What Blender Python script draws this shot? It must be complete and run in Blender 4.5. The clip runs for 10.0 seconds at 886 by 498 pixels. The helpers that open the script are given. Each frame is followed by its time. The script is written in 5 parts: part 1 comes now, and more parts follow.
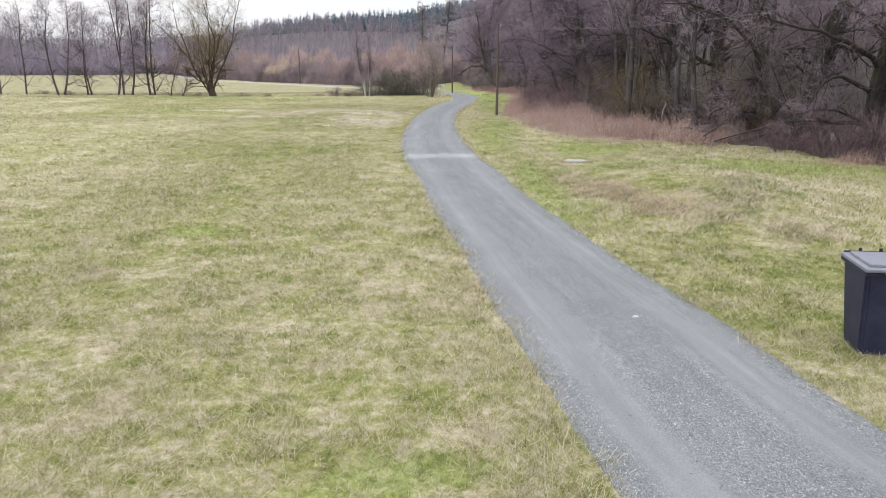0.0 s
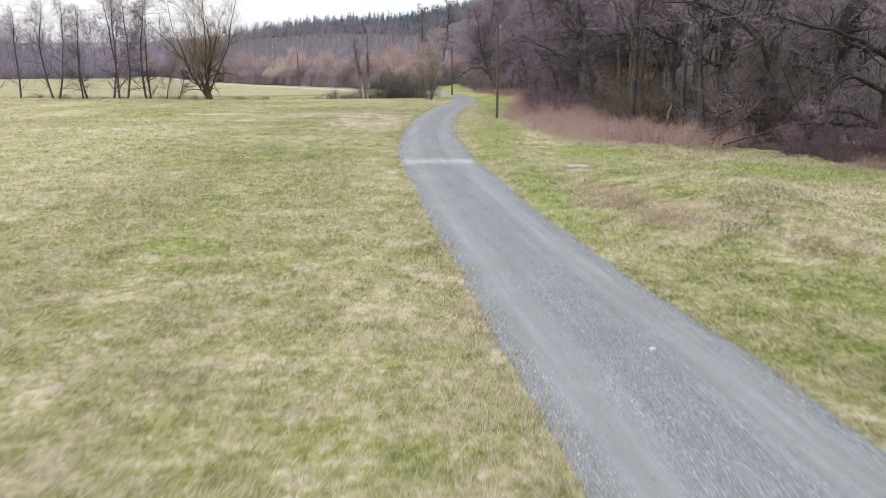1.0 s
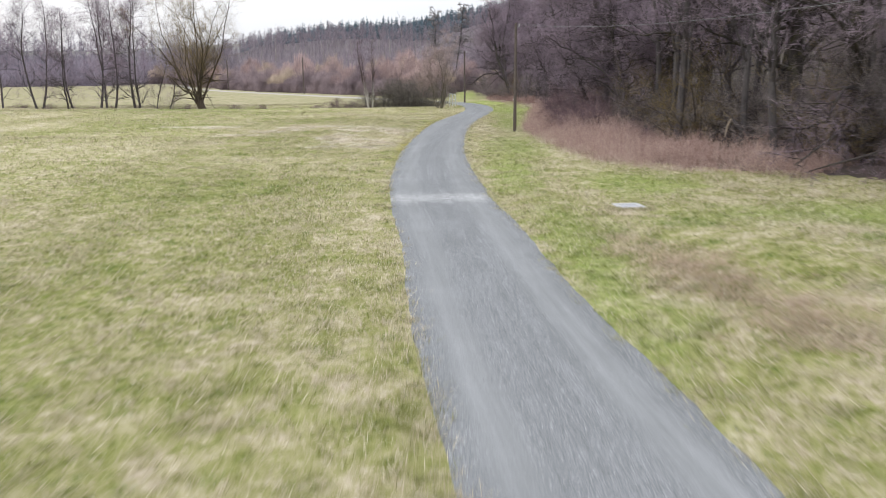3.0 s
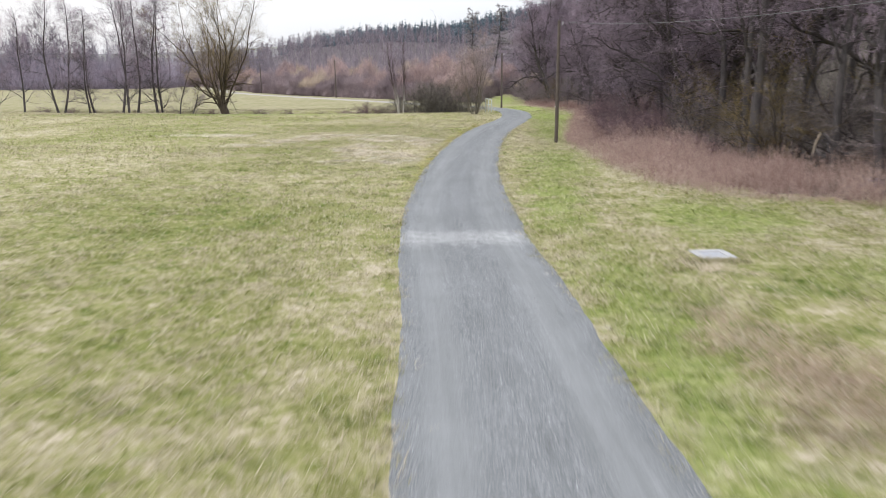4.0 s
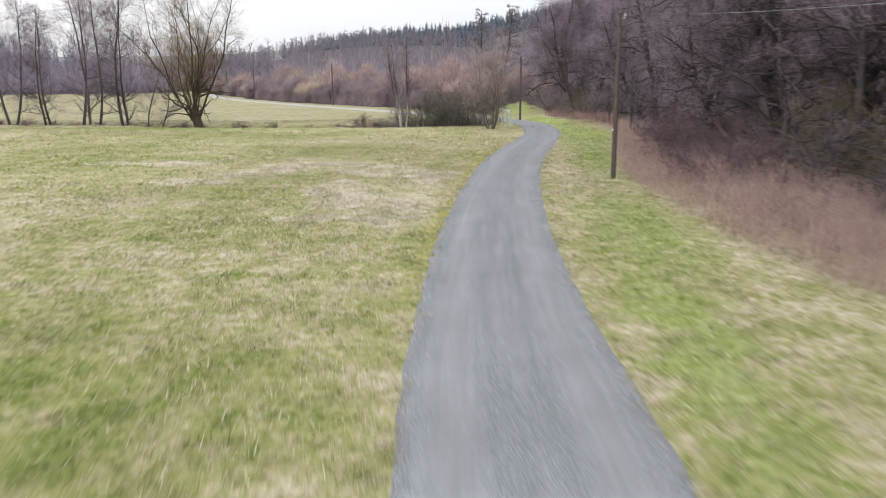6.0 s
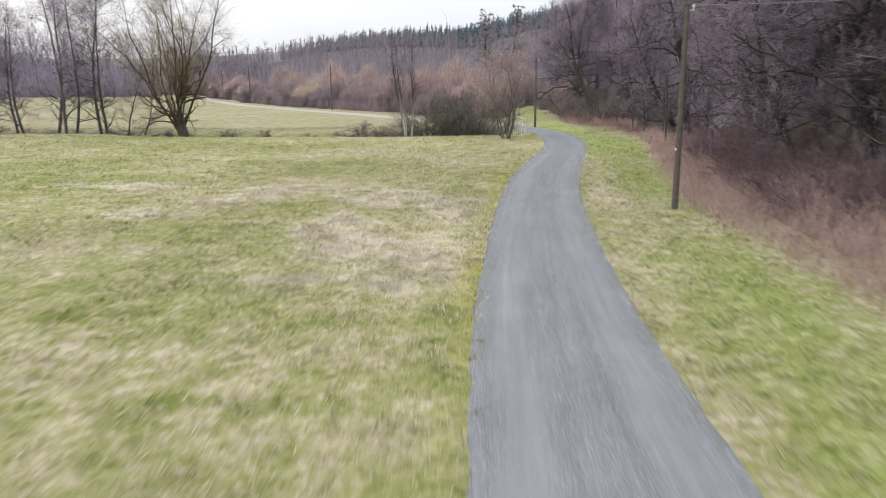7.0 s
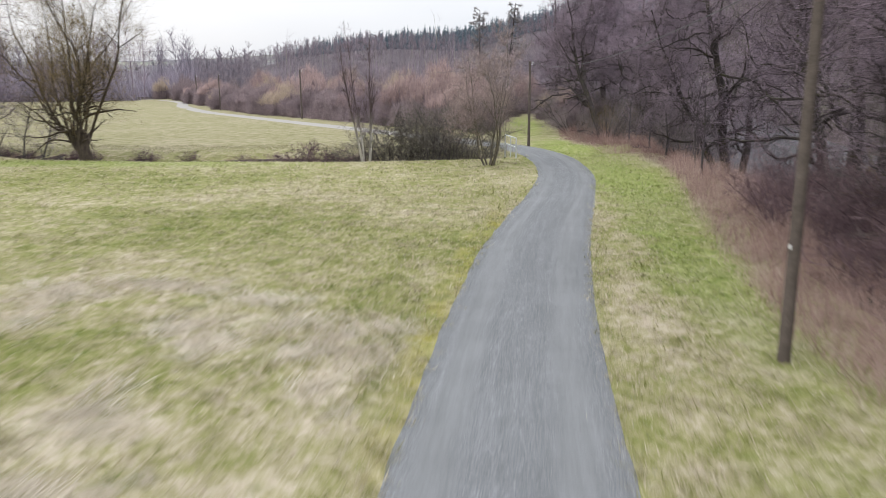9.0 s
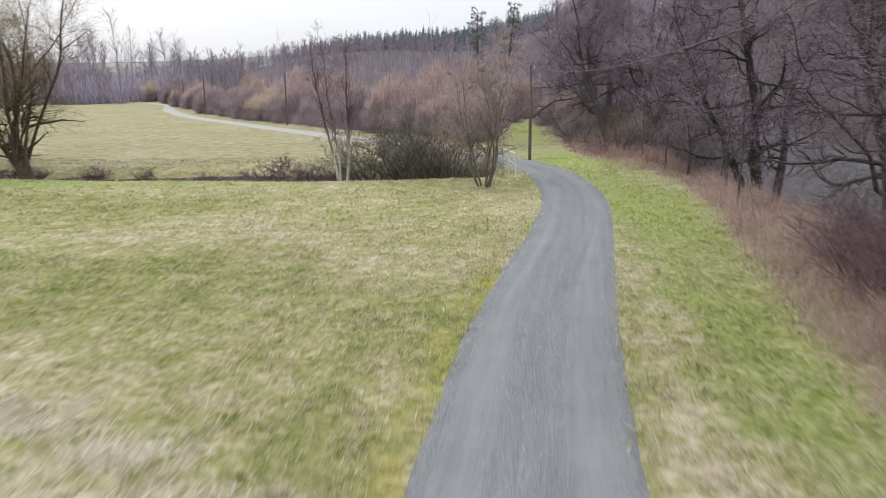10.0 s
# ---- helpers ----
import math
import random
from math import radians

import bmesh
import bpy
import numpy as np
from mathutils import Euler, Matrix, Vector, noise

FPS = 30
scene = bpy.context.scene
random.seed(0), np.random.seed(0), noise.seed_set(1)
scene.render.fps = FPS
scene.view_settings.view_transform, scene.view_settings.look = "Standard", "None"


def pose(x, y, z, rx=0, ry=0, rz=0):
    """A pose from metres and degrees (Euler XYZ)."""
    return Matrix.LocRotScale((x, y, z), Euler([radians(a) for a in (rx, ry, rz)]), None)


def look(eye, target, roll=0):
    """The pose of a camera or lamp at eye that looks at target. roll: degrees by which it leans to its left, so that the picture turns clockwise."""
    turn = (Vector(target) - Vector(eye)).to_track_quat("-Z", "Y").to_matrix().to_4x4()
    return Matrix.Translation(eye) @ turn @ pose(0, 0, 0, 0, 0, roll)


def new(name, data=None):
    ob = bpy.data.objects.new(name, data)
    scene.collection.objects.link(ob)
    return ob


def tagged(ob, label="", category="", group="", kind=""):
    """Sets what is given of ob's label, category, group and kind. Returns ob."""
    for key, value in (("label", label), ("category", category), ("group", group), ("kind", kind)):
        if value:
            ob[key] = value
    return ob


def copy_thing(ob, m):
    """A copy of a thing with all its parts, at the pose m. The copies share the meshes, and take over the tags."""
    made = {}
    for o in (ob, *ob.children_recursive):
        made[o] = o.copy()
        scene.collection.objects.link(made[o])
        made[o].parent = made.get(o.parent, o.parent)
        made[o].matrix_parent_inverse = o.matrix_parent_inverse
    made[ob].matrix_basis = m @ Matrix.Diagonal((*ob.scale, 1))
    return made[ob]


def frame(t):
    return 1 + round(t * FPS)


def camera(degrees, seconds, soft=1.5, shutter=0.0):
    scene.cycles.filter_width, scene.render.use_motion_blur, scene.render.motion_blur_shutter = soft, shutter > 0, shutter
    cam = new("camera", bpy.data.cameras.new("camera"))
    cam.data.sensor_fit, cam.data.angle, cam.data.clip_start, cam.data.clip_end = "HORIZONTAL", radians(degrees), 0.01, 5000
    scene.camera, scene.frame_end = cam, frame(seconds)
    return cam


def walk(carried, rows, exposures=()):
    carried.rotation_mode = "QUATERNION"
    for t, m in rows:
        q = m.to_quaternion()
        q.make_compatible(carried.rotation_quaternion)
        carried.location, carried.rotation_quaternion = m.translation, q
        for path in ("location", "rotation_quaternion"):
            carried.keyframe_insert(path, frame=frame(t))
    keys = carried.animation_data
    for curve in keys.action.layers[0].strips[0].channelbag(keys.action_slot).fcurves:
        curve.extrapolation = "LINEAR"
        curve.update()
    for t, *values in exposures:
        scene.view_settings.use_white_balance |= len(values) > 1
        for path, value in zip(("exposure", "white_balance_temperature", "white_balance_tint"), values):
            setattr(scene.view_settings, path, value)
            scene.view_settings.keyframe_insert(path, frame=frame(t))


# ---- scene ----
# ---------------------------------------------------------------- camera
cam = camera(61.8, 10.0, soft=0.7, shutter=0.9)
METRES, EYE, TILT, LEAN, TURN = 42.0, 3.2, -6.2, 2.7, 0.0
ROWS = [
    (0.0, 0.0, 0.0, 0.0, 0.38, -8.02, -2.68),
    (0.5, 0.0011, 0.0077, 0.0005, 0.4, -7.94, -2.56),
    (1.0, 0.0022, 0.026, 0.0025, 0.44, -7.87, -2.48),
    (1.5, 0.0035, 0.0536, 0.0053, 0.47, -7.8, -2.38),
    (2.0, 0.0047, 0.088, 0.009, 0.51, -7.71, -2.31),
    (3.5, 0.0087, 0.2213, 0.0242, 2.92, -7.47, -2.45),
    (4.0, 0.01, 0.2729, 0.03, 4.47, -7.43, -2.65),
    (4.5, 0.0108, 0.3272, 0.0368, 4.84, -7.37, -2.68),
    (5.0, 0.0081, 0.3834, 0.044, 4.82, -7.29, -2.72),
    (5.5, -0.0026, 0.4395, 0.0514, 4.8, -7.25, -2.74),
    (7.0, -0.0436, 0.6138, 0.0734, 4.77, -7.06, -2.73),
    (7.5, -0.045, 0.6751, 0.081, 4.77, -7.0, -2.72),
    (8.0, -0.0389, 0.7376, 0.0893, 4.82, -6.97, -2.7),
    (8.5, -0.0311, 0.8015, 0.0985, 4.81, -6.92, -2.71),
    (9.0, -0.0259, 0.8658, 0.1081, 4.82, -6.88, -2.76),
    (9.5, -0.0243, 0.9302, 0.1181, 4.83, -6.87, -2.74),
    (10.0, -0.0253, 0.9844, 0.1272, 4.79, -6.83, -2.7),
]
walk(cam, [(t, pose(0, 0, EYE, TILT, LEAN, TURN) @ pose(METRES * x, METRES * y, METRES * z, 90 + pitch, roll, yaw)) for t, x, y, z, yaw, pitch, roll in ROWS],
     exposures=[(0.0, 0.58), (3.0, 0.54), (7.0, 0.46), (10.0, 0.40)])

# ---------------------------------------------------------------- world and light
world = bpy.data.worlds.new("overcast_sky")
scene.world = world
world.use_nodes = True
wn, wl = world.node_tree.nodes, world.node_tree.links
wn.clear()
w_out = wn.new("ShaderNodeOutputWorld")
w_bg = wn.new("ShaderNodeBackground")
w_sky = wn.new("ShaderNodeTexSky")
w_sky.sky_type, w_sky.sun_disc = "NISHITA", False
w_sky.sun_elevation, w_sky.sun_rotation = radians(32), radians(-50)
w_sky.air_density, w_sky.dust_density, w_sky.ozone_density = 1.0, 4.0, 1.5
w_geo = wn.new("ShaderNodeTexCoord")
w_noise = wn.new("ShaderNodeTexNoise")
w_noise.inputs["Scale"].default_value, w_noise.inputs["Detail"].default_value = 2.2, 5.0
w_map = wn.new("ShaderNodeMapping")
w_map.inputs["Scale"].default_value = (1, 1, 3.5)
w_ramp = wn.new("ShaderNodeValToRGB")
w_ramp.color_ramp.elements[0].position, w_ramp.color_ramp.elements[1].position = 0.3, 0.7
w_ramp.color_ramp.elements[0].color = (0.88, 0.92, 1.00, 1)
w_ramp.color_ramp.elements[1].color = (1.01, 1.03, 1.08, 1)
# an overcast dome, three times brighter overhead than at the horizon
w_sep = wn.new("ShaderNodeSeparateXYZ")
w_dome = wn.new("ShaderNodeMapRange")
w_dome.inputs["To Min"].default_value, w_dome.inputs["To Max"].default_value = 6.0, 15.5
w_cloud = wn.new("ShaderNodeVectorMath")
w_cloud.operation = "SCALE"
w_mix = wn.new("ShaderNodeMixRGB")
w_mix.inputs["Fac"].default_value = 0.92
wl.new(w_geo.outputs["Generated"], w_map.inputs["Vector"])
wl.new(w_geo.outputs["Generated"], w_sep.inputs["Vector"])
wl.new(w_sep.outputs["Z"], w_dome.inputs["Value"])
wl.new(w_map.outputs["Vector"], w_noise.inputs["Vector"])
wl.new(w_noise.outputs["Fac"], w_ramp.inputs["Fac"])
wl.new(w_ramp.outputs["Color"], w_cloud.inputs[0])
wl.new(w_dome.outputs["Result"], w_cloud.inputs["Scale"])
wl.new(w_sky.outputs["Color"], w_mix.inputs["Color1"])
wl.new(w_cloud.outputs["Vector"], w_mix.inputs["Color2"])
wl.new(w_mix.outputs["Color"], w_bg.inputs["Color"])
w_bg.inputs["Strength"].default_value = 0.11
wl.new(w_bg.outputs["Background"], w_out.inputs["Surface"])

sun_data = bpy.data.lights.new("sun", "SUN")
sun_data.energy, sun_data.angle, sun_data.color = 0.9, radians(25), (1.0, 0.96, 0.9)
sun = new("sun", sun_data)
sun.matrix_world = look((0, 0, 60), (28, 24, 0))


# ---------------------------------------------------------------- materials
def material(name, rough=0.8, metal=0.0, spec=0.3):
    m = bpy.data.materials.new(name)
    m.use_nodes = True
    b = m.node_tree.nodes["Principled BSDF"]
    b.inputs["Roughness"].default_value = rough
    b.inputs["Metallic"].default_value = metal
    b.inputs["Specular IOR Level"].default_value = spec
    return m, m.node_tree.nodes, m.node_tree.links, b


def noise_node(nt, vec, scale, detail=4.0, rough=0.6):
    n = nt.nodes.new("ShaderNodeTexNoise")
    n.inputs["Scale"].default_value, n.inputs["Detail"].default_value = scale, detail
    n.inputs["Roughness"].default_value = rough
    nt.links.new(vec, n.inputs["Vector"])
    return n.outputs["Fac"]


def ramp(nt, fac, stops):
    r = nt.nodes.new("ShaderNodeValToRGB")
    while len(r.color_ramp.elements) < len(stops):
        r.color_ramp.elements.new(0.5)
    for e, (p, c) in zip(r.color_ramp.elements, stops):
        e.position, e.color = p, (*c, 1) if len(c) == 3 else c
    nt.links.new(fac, r.inputs["Fac"])
    return r.outputs["Color"]


def mix(nt, fac, a, b, how="MIX"):
    n = nt.nodes.new("ShaderNodeMixRGB")
    n.blend_type = how
    for k, v in (("Fac", fac), ("Color1", a), ("Color2", b)):
        if isinstance(v, (int, float)):
            n.inputs[k].default_value = v
        elif isinstance(v, tuple):
            n.inputs[k].default_value = (*v, 1)
        else:
            nt.links.new(v, n.inputs[k])
    return n.outputs["Color"]


def calc(nt, op, a, b=0.0, clamp=False):
    n = nt.nodes.new("ShaderNodeMath")
    n.operation, n.use_clamp = op, clamp
    for i, v in enumerate((a, b)):
        if isinstance(v, (int, float)):
            n.inputs[i].default_value = v
        else:
            nt.links.new(v, n.inputs[i])
    return n.outputs[0]


def bump(nt, height, strength, distance, shader):
    n = nt.nodes.new("ShaderNodeBump")
    n.inputs["Strength"].default_value, n.inputs["Distance"].default_value = strength, distance
    nt.links.new(height, n.inputs["Height"])
    nt.links.new(n.outputs["Normal"], shader.inputs["Normal"])


def spot(nt, vec, x, y, rx, ry, soft=0.6):
    """1 inside an ellipse on the ground, falling softly to 0 at its ragged edge."""
    m = nt.nodes.new("ShaderNodeMapping")
    m.vector_type = "TEXTURE"
    m.inputs["Location"].default_value = (x, y, 0)
    m.inputs["Scale"].default_value = (rx, ry, 400)
    nt.links.new(vec, m.inputs["Vector"])
    d = nt.nodes.new("ShaderNodeVectorMath")
    d.operation = "LENGTH"
    nt.links.new(m.outputs["Vector"], d.inputs[0])
    r = nt.nodes.new("ShaderNodeMapRange")
    r.inputs["From Min"].default_value, r.inputs["From Max"].default_value = 1.0 + soft / 2, 1.0 - soft
    nt.links.new(d.outputs["Value"], r.inputs["Value"])
    return r.outputs["Result"]


# straw patches and lush patches of the meadow: x, y, half lengths
STRAW = [(-14.9, 50.2, 2.2, 0.7), (-10.2, 47.4, 1.1, 0.7), (-11.6, 45.2, 1.3, 0.5), (-9.3, 49.0, 0.8, 1.1), (-7.6, 49.6, 1.9, 0.5), (-5.3, 47.5, 1.4, 1.2), (-5.9, 43.4, 0.9, 1.5),
         (-4.9, 41.2, 1.2, 1.0), (-3.6, 40.4, 0.7, 1.1), (-5.5, 38.6, 0.6, 0.5), (-3.8, 38.2, 0.4, 0.4), (-3.3, 46.4, 0.6, 1.9)]
LUSH = [(2.4, 19.5, 0.9, 5.5), (2.3, 38.5, 1.2, 5.0), (3.5, 66.0, 1.9, 11.0), (2.2, 80.0, 3.0, 9.0), (0.2, 103.0, 1.9, 17.0), (5.2, 28.4, 1.6, 2.2), (1.7, 30.5, 0.7, 4.0), (2.9, 53.0, 1.1, 7.0),
        (-0.5, 5.1, 0.8, 0.4), (9.5, 23.0, 4.5, 2.2), (-24.0, 71.5, 14.0, 1.6), (-6.7, 40.7, 0.5, 0.4), (-4.9, 14.0, 0.7, 0.5), (-3.5, 38.7, 0.4, 0.4)]
# duller olive stretches with little dry grass
OLIVE = [(5.2, 10.5, 2.2, 3.5), (-6.5, 27.0, 4.5, 6.5), (-6.5, 17.0, 3.0, 5.0), (-8.9, 42.3, 1.9, 1.2), (-8.0, 37.0, 3.0, 2.5), (-13.0, 43.0, 3.5, 1.2), (-9.5, 56.0, 6.0, 4.0), (-20.0, 52.0, 5.0, 8.0), (-7.6, 46.9, 0.9, 0.7), (-17.0, 66.0, 9.0, 4.0)]
MOSS = [(-2.42, 39.5, 0.26, 6.0), (-2.28, 47.0, 0.28, 4.0), (-1.95, 52.0, 0.28, 3.0), (-1.45, 56.5, 0.3, 3.0)]


def turf_colour(nt, fine, pivot):
    """Winter meadow: olive green and straw in clumps, with straw, lush and mossy patches."""
    tc = nt.nodes.new("ShaderNodeNewGeometry")
    pos = tc.outputs["Position"]
    broad = noise_node(nt, pos, 0.16, 3.0)
    clump = noise_node(nt, pos, 1.3, 6.0, 0.72)
    tuft = noise_node(nt, pos, 6.5, 5.0, 0.75)
    s = calc(nt, "ADD", 0.84, calc(nt, "MULTIPLY", calc(nt, "SUBTRACT", broad, 0.5), 0.6))
    s = calc(nt, "ADD", s, calc(nt, "MULTIPLY", calc(nt, "SUBTRACT", clump, 0.5), 1.05))
    s = calc(nt, "ADD", s, calc(nt, "MULTIPLY", calc(nt, "SUBTRACT", tuft, 0.5), 1.25))
    # ragged edges for the patches
    wn_ = nt.nodes.new("ShaderNodeTexNoise")
    wn_.inputs["Scale"].default_value, wn_.inputs["Detail"].default_value, wn_.inputs["Roughness"].default_value = 0.8, 6.0, 0.72
    nt.links.new(pos, wn_.inputs["Vector"])
    off = nt.nodes.new("ShaderNodeVectorMath")
    off.operation = "MULTIPLY_ADD"
    off.inputs[1].default_value, off.inputs[2].default_value = (4.6, 3.2, 0), (-2.3, -1.6, 0)
    nt.links.new(wn_.outputs["Color"], off.inputs[0])
    add = nt.nodes.new("ShaderNodeVectorMath")
    nt.links.new(pos, add.inputs[0])
    nt.links.new(off.outputs["Vector"], add.inputs[1])
    warped = add.outputs["Vector"]
    straw = lush = moss = None
    for x, y, rx, ry in STRAW:
        v = spot(nt, warped, x, y, rx, ry)
        straw = v if straw is None else calc(nt, "MAXIMUM", straw, v)
    for x, y, rx, ry in LUSH:
        v = spot(nt, warped, x, y, rx, ry)
        lush = v if lush is None else calc(nt, "MAXIMUM", lush, v)
    olive = None
    for x, y, rx, ry in OLIVE:
        v = spot(nt, warped, x, y, rx, ry, 0.8)
        olive = v if olive is None else calc(nt, "MAXIMUM", olive, v)
    s = calc(nt, "SUBTRACT", s, calc(nt, "MULTIPLY", olive, 0.14))
    s = calc(nt, "ADD", s, calc(nt, "MULTIPLY", straw, 0.14))
    s = calc(nt, "SUBTRACT", s, calc(nt, "MULTIPLY", lush, 0.08))
    s = calc(nt, "ADD", s, calc(nt, "MULTIPLY", calc(nt, "SUBTRACT", fine, pivot), 0.75))
    col = ramp(nt, s, [(0.40, (0.084, 0.120, 0.020)), (0.62, (0.197, 0.209, 0.061)), (0.84, (0.309, 0.289, 0.146)), (1.04, (0.485, 0.422, 0.325))])
    col = mix(nt, calc(nt, "MULTIPLY", lush, 0.64), col, ramp(nt, tuft, [(0.34, (0.112, 0.168, 0.032)), (0.64, (0.330, 0.380, 0.115))]))
    wisps = ramp(nt, noise_node(nt, pos, 1.1, 5.0, 0.7), [(0.42, (0, 0, 0)), (0.56, (0.54, 0.54, 0.54))])
    col = mix(nt, calc(nt, "MULTIPLY", straw, wisps), col, ramp(nt, tuft, [(0.36, (0.310, 0.290, 0.180)), (0.64, (0.740, 0.670, 0.560))]))
    # the hay meadow beyond the ditch is drier and browner
    sp = nt.nodes.new("ShaderNodeSeparateXYZ")
    nt.links.new(warped, sp.inputs["Vector"])
    dry = nt.nodes.new("ShaderNodeMapRange")
    dry.inputs["From Min"].default_value, dry.inputs["From Max"].default_value, dry.inputs["To Max"].default_value = 74.0, 80.0, 0.65
    nt.links.new(sp.outputs["Y"], dry.inputs["Value"])
    col = mix(nt, calc(nt, "MULTIPLY", dry.outputs["Result"], calc(nt, "SUBTRACT", 1.0, lush)), col, ramp(nt, clump, [(0.38, (0.186, 0.170, 0.094)), (0.62, (0.292, 0.260, 0.168))]))
    # grey-brown dead thatch
    thatch = ramp(nt, noise_node(nt, pos, 0.75, 6.0, 0.75), [(0.56, (0, 0, 0)), (0.70, (0.5, 0.5, 0.5))])
    col = mix(nt, calc(nt, "MULTIPLY", thatch, calc(nt, "SUBTRACT", 1.0, calc(nt, "MAXIMUM", lush, straw))), col, ramp(nt, tuft, [(0.38, (0.150, 0.120, 0.080)), (0.62, (0.420, 0.355, 0.265))]))
    for x, y, rx, ry in MOSS:
        v = spot(nt, pos, x, y, rx, ry, 0.9)
        moss = v if moss is None else calc(nt, "MAXIMUM", moss, v)
    moss = calc(nt, "MULTIPLY", moss, ramp(nt, clump, [(0.42, (0, 0, 0)), (0.6, (0.75, 0.75, 0.75))]))
    col = mix(nt, moss, col, (0.310, 0.290, 0.030))
    return col, tuft, clump


def make_turf(name, blades):
    m, n, l, b = material(name, 0.9, 0, 0.15)
    nt = m.node_tree
    g = n.new("ShaderNodeNewGeometry")
    if blades:
        fine = g.outputs["Random Per Island"]
    else:
        fine = noise_node(nt, g.outputs["Position"], 45.0, 3.0, 0.85)
    col, tuft, clump = turf_colour(nt, fine, 0.3 if blades else 0.56)
    l.new(col, b.inputs["Base Color"])
    if blades:
        col = mix(nt, 1.0, col, ramp(nt, fine, [(0.0, (0.78, 0.78, 0.70)), (0.5, (1.0, 1.0, 1.0)), (1.0, (1.0, 1.0, 1.0))]), "MULTIPLY")
        col = mix(nt, ramp(nt, fine, [(0.74, (0, 0, 0)), (1.0, (0.85, 0.85, 0.85))]), col, (0.66, 0.60, 0.46))
        l.new(col, b.inputs["Base Color"])
        tr, mx = n.new("ShaderNodeBsdfTranslucent"), n.new("ShaderNodeMixShader")
        mx.inputs["Fac"].default_value = 0.38
        l.new(col, tr.inputs["Color"])
        l.new(b.outputs["BSDF"], mx.inputs[1])
        l.new(tr.outputs["BSDF"], mx.inputs[2])
        l.new(mx.outputs["Shader"], n["Material Output"].inputs["Surface"])
    if not blades:
        bump(nt, calc(nt, "ADD", calc(nt, "MULTIPLY", tuft, 1.0), calc(nt, "MULTIPLY", fine, 0.6)), 0.7, 0.06, b)
    return m


M_TURF = make_turf("winter_turf", False)
M_BLADE = make_turf("grass_blade", True)


def stalky(name, stops, rough=0.9, spec=0.15, scale=0.6, glow=0.0):
    """Thin plant matter whose colour varies from stalk to stalk and from clump to clump."""
    m, n, l, b = material(name, rough, 0, spec)
    nt = m.node_tree
    g = n.new("ShaderNodeNewGeometry")
    oi = n.new("ShaderNodeObjectInfo")
    f = calc(nt, "ADD", calc(nt, "MULTIPLY", g.outputs["Random Per Island"], 0.5), calc(nt, "MULTIPLY", noise_node(nt, g.outputs["Position"], scale), 0.5))
    f = calc(nt, "ADD", f, calc(nt, "MULTIPLY", calc(nt, "SUBTRACT", oi.outputs["Random"], 0.5), 0.25))
    col = ramp(nt, f, stops)
    l.new(col, b.inputs["Base Color"])
    if glow:
        tr, mx = n.new("ShaderNodeBsdfTranslucent"), n.new("ShaderNodeMixShader")
        mx.inputs["Fac"].default_value = glow
        l.new(col, tr.inputs["Color"])
        l.new(b.outputs["BSDF"], mx.inputs[1])
        l.new(tr.outputs["BSDF"], mx.inputs[2])
        l.new(mx.outputs["Shader"], n["Material Output"].inputs["Surface"])
    return m


def bark(name, dark, light, moss=None, scale=9.0):
    m, n, l, b = material(name, 0.92, 0, 0.2)
    nt = m.node_tree
    tc = n.new("ShaderNodeTexCoord")
    mp = n.new("ShaderNodeMapping")
    mp.inputs["Scale"].default_value = (1, 1, 0.22)
    l.new(tc.outputs["Object"], mp.inputs["Vector"])
    grain = noise_node(nt, mp.outputs["Vector"], scale, 6.0, 0.7)
    blot = noise_node(nt, tc.outputs["Object"], 1.3, 3.0)
    col = ramp(nt, grain, [(0.32, dark), (0.68, light)])
    col = mix(nt, calc(nt, "MULTIPLY", blot, 0.5), col, tuple(c * 0.6 for c in dark))
    if moss:
        col = mix(nt, ramp(nt, noise_node(nt, tc.outputs["Object"], 2.1, 4.0), [(0.54, (0, 0, 0)), (0.70, (0.7, 0.7, 0.7))]), col, moss)
    l.new(col, b.inputs["Base Color"])
    bump(nt, grain, 0.8, 0.02, b)
    return m


M_BARK = bark("alder_bark", (0.046, 0.040, 0.041), (0.155, 0.138, 0.136))
M_BARK_MOSS = bark("mossy_oak_bark", (0.024, 0.020, 0.020), (0.110, 0.094, 0.088), (0.075, 0.074, 0.028))
M_WILLOW = bark("willow_bark", (0.038, 0.030, 0.025), (0.140, 0.110, 0.084), (0.110, 0.088, 0.044))
M_GREY = bark("grey_sallow_bark", (0.090, 0.078, 0.064), (0.300, 0.265, 0.220), (0.140, 0.125, 0.060))
M_BIRCH = bark("birch_bark", (0.22, 0.20, 0.18), (0.60, 0.56, 0.50), None, 5.0)


def make_young_birch():
    """Chalky white bark at the foot, brown higher up where the stems are young."""
    m = bark("young_birch_bark", (0.26, 0.24, 0.22), (0.70, 0.66, 0.60), None, 5.0)
    nt = m.node_tree
    b = nt.nodes["Principled BSDF"]
    tc, sp, up = nt.nodes.new("ShaderNodeTexCoord"), nt.nodes.new("ShaderNodeSeparateXYZ"), nt.nodes.new("ShaderNodeMapRange")
    nt.links.new(tc.outputs["Object"], sp.inputs["Vector"])
    nt.links.new(sp.outputs["Z"], up.inputs["Value"])
    up.inputs["From Min"].default_value, up.inputs["From Max"].default_value = 1.3, 2.8
    nt.links.new(mix(nt, up.outputs["Result"], b.inputs["Base Color"].links[0].from_socket, (0.105, 0.078, 0.074)), b.inputs["Base Color"])
    return m


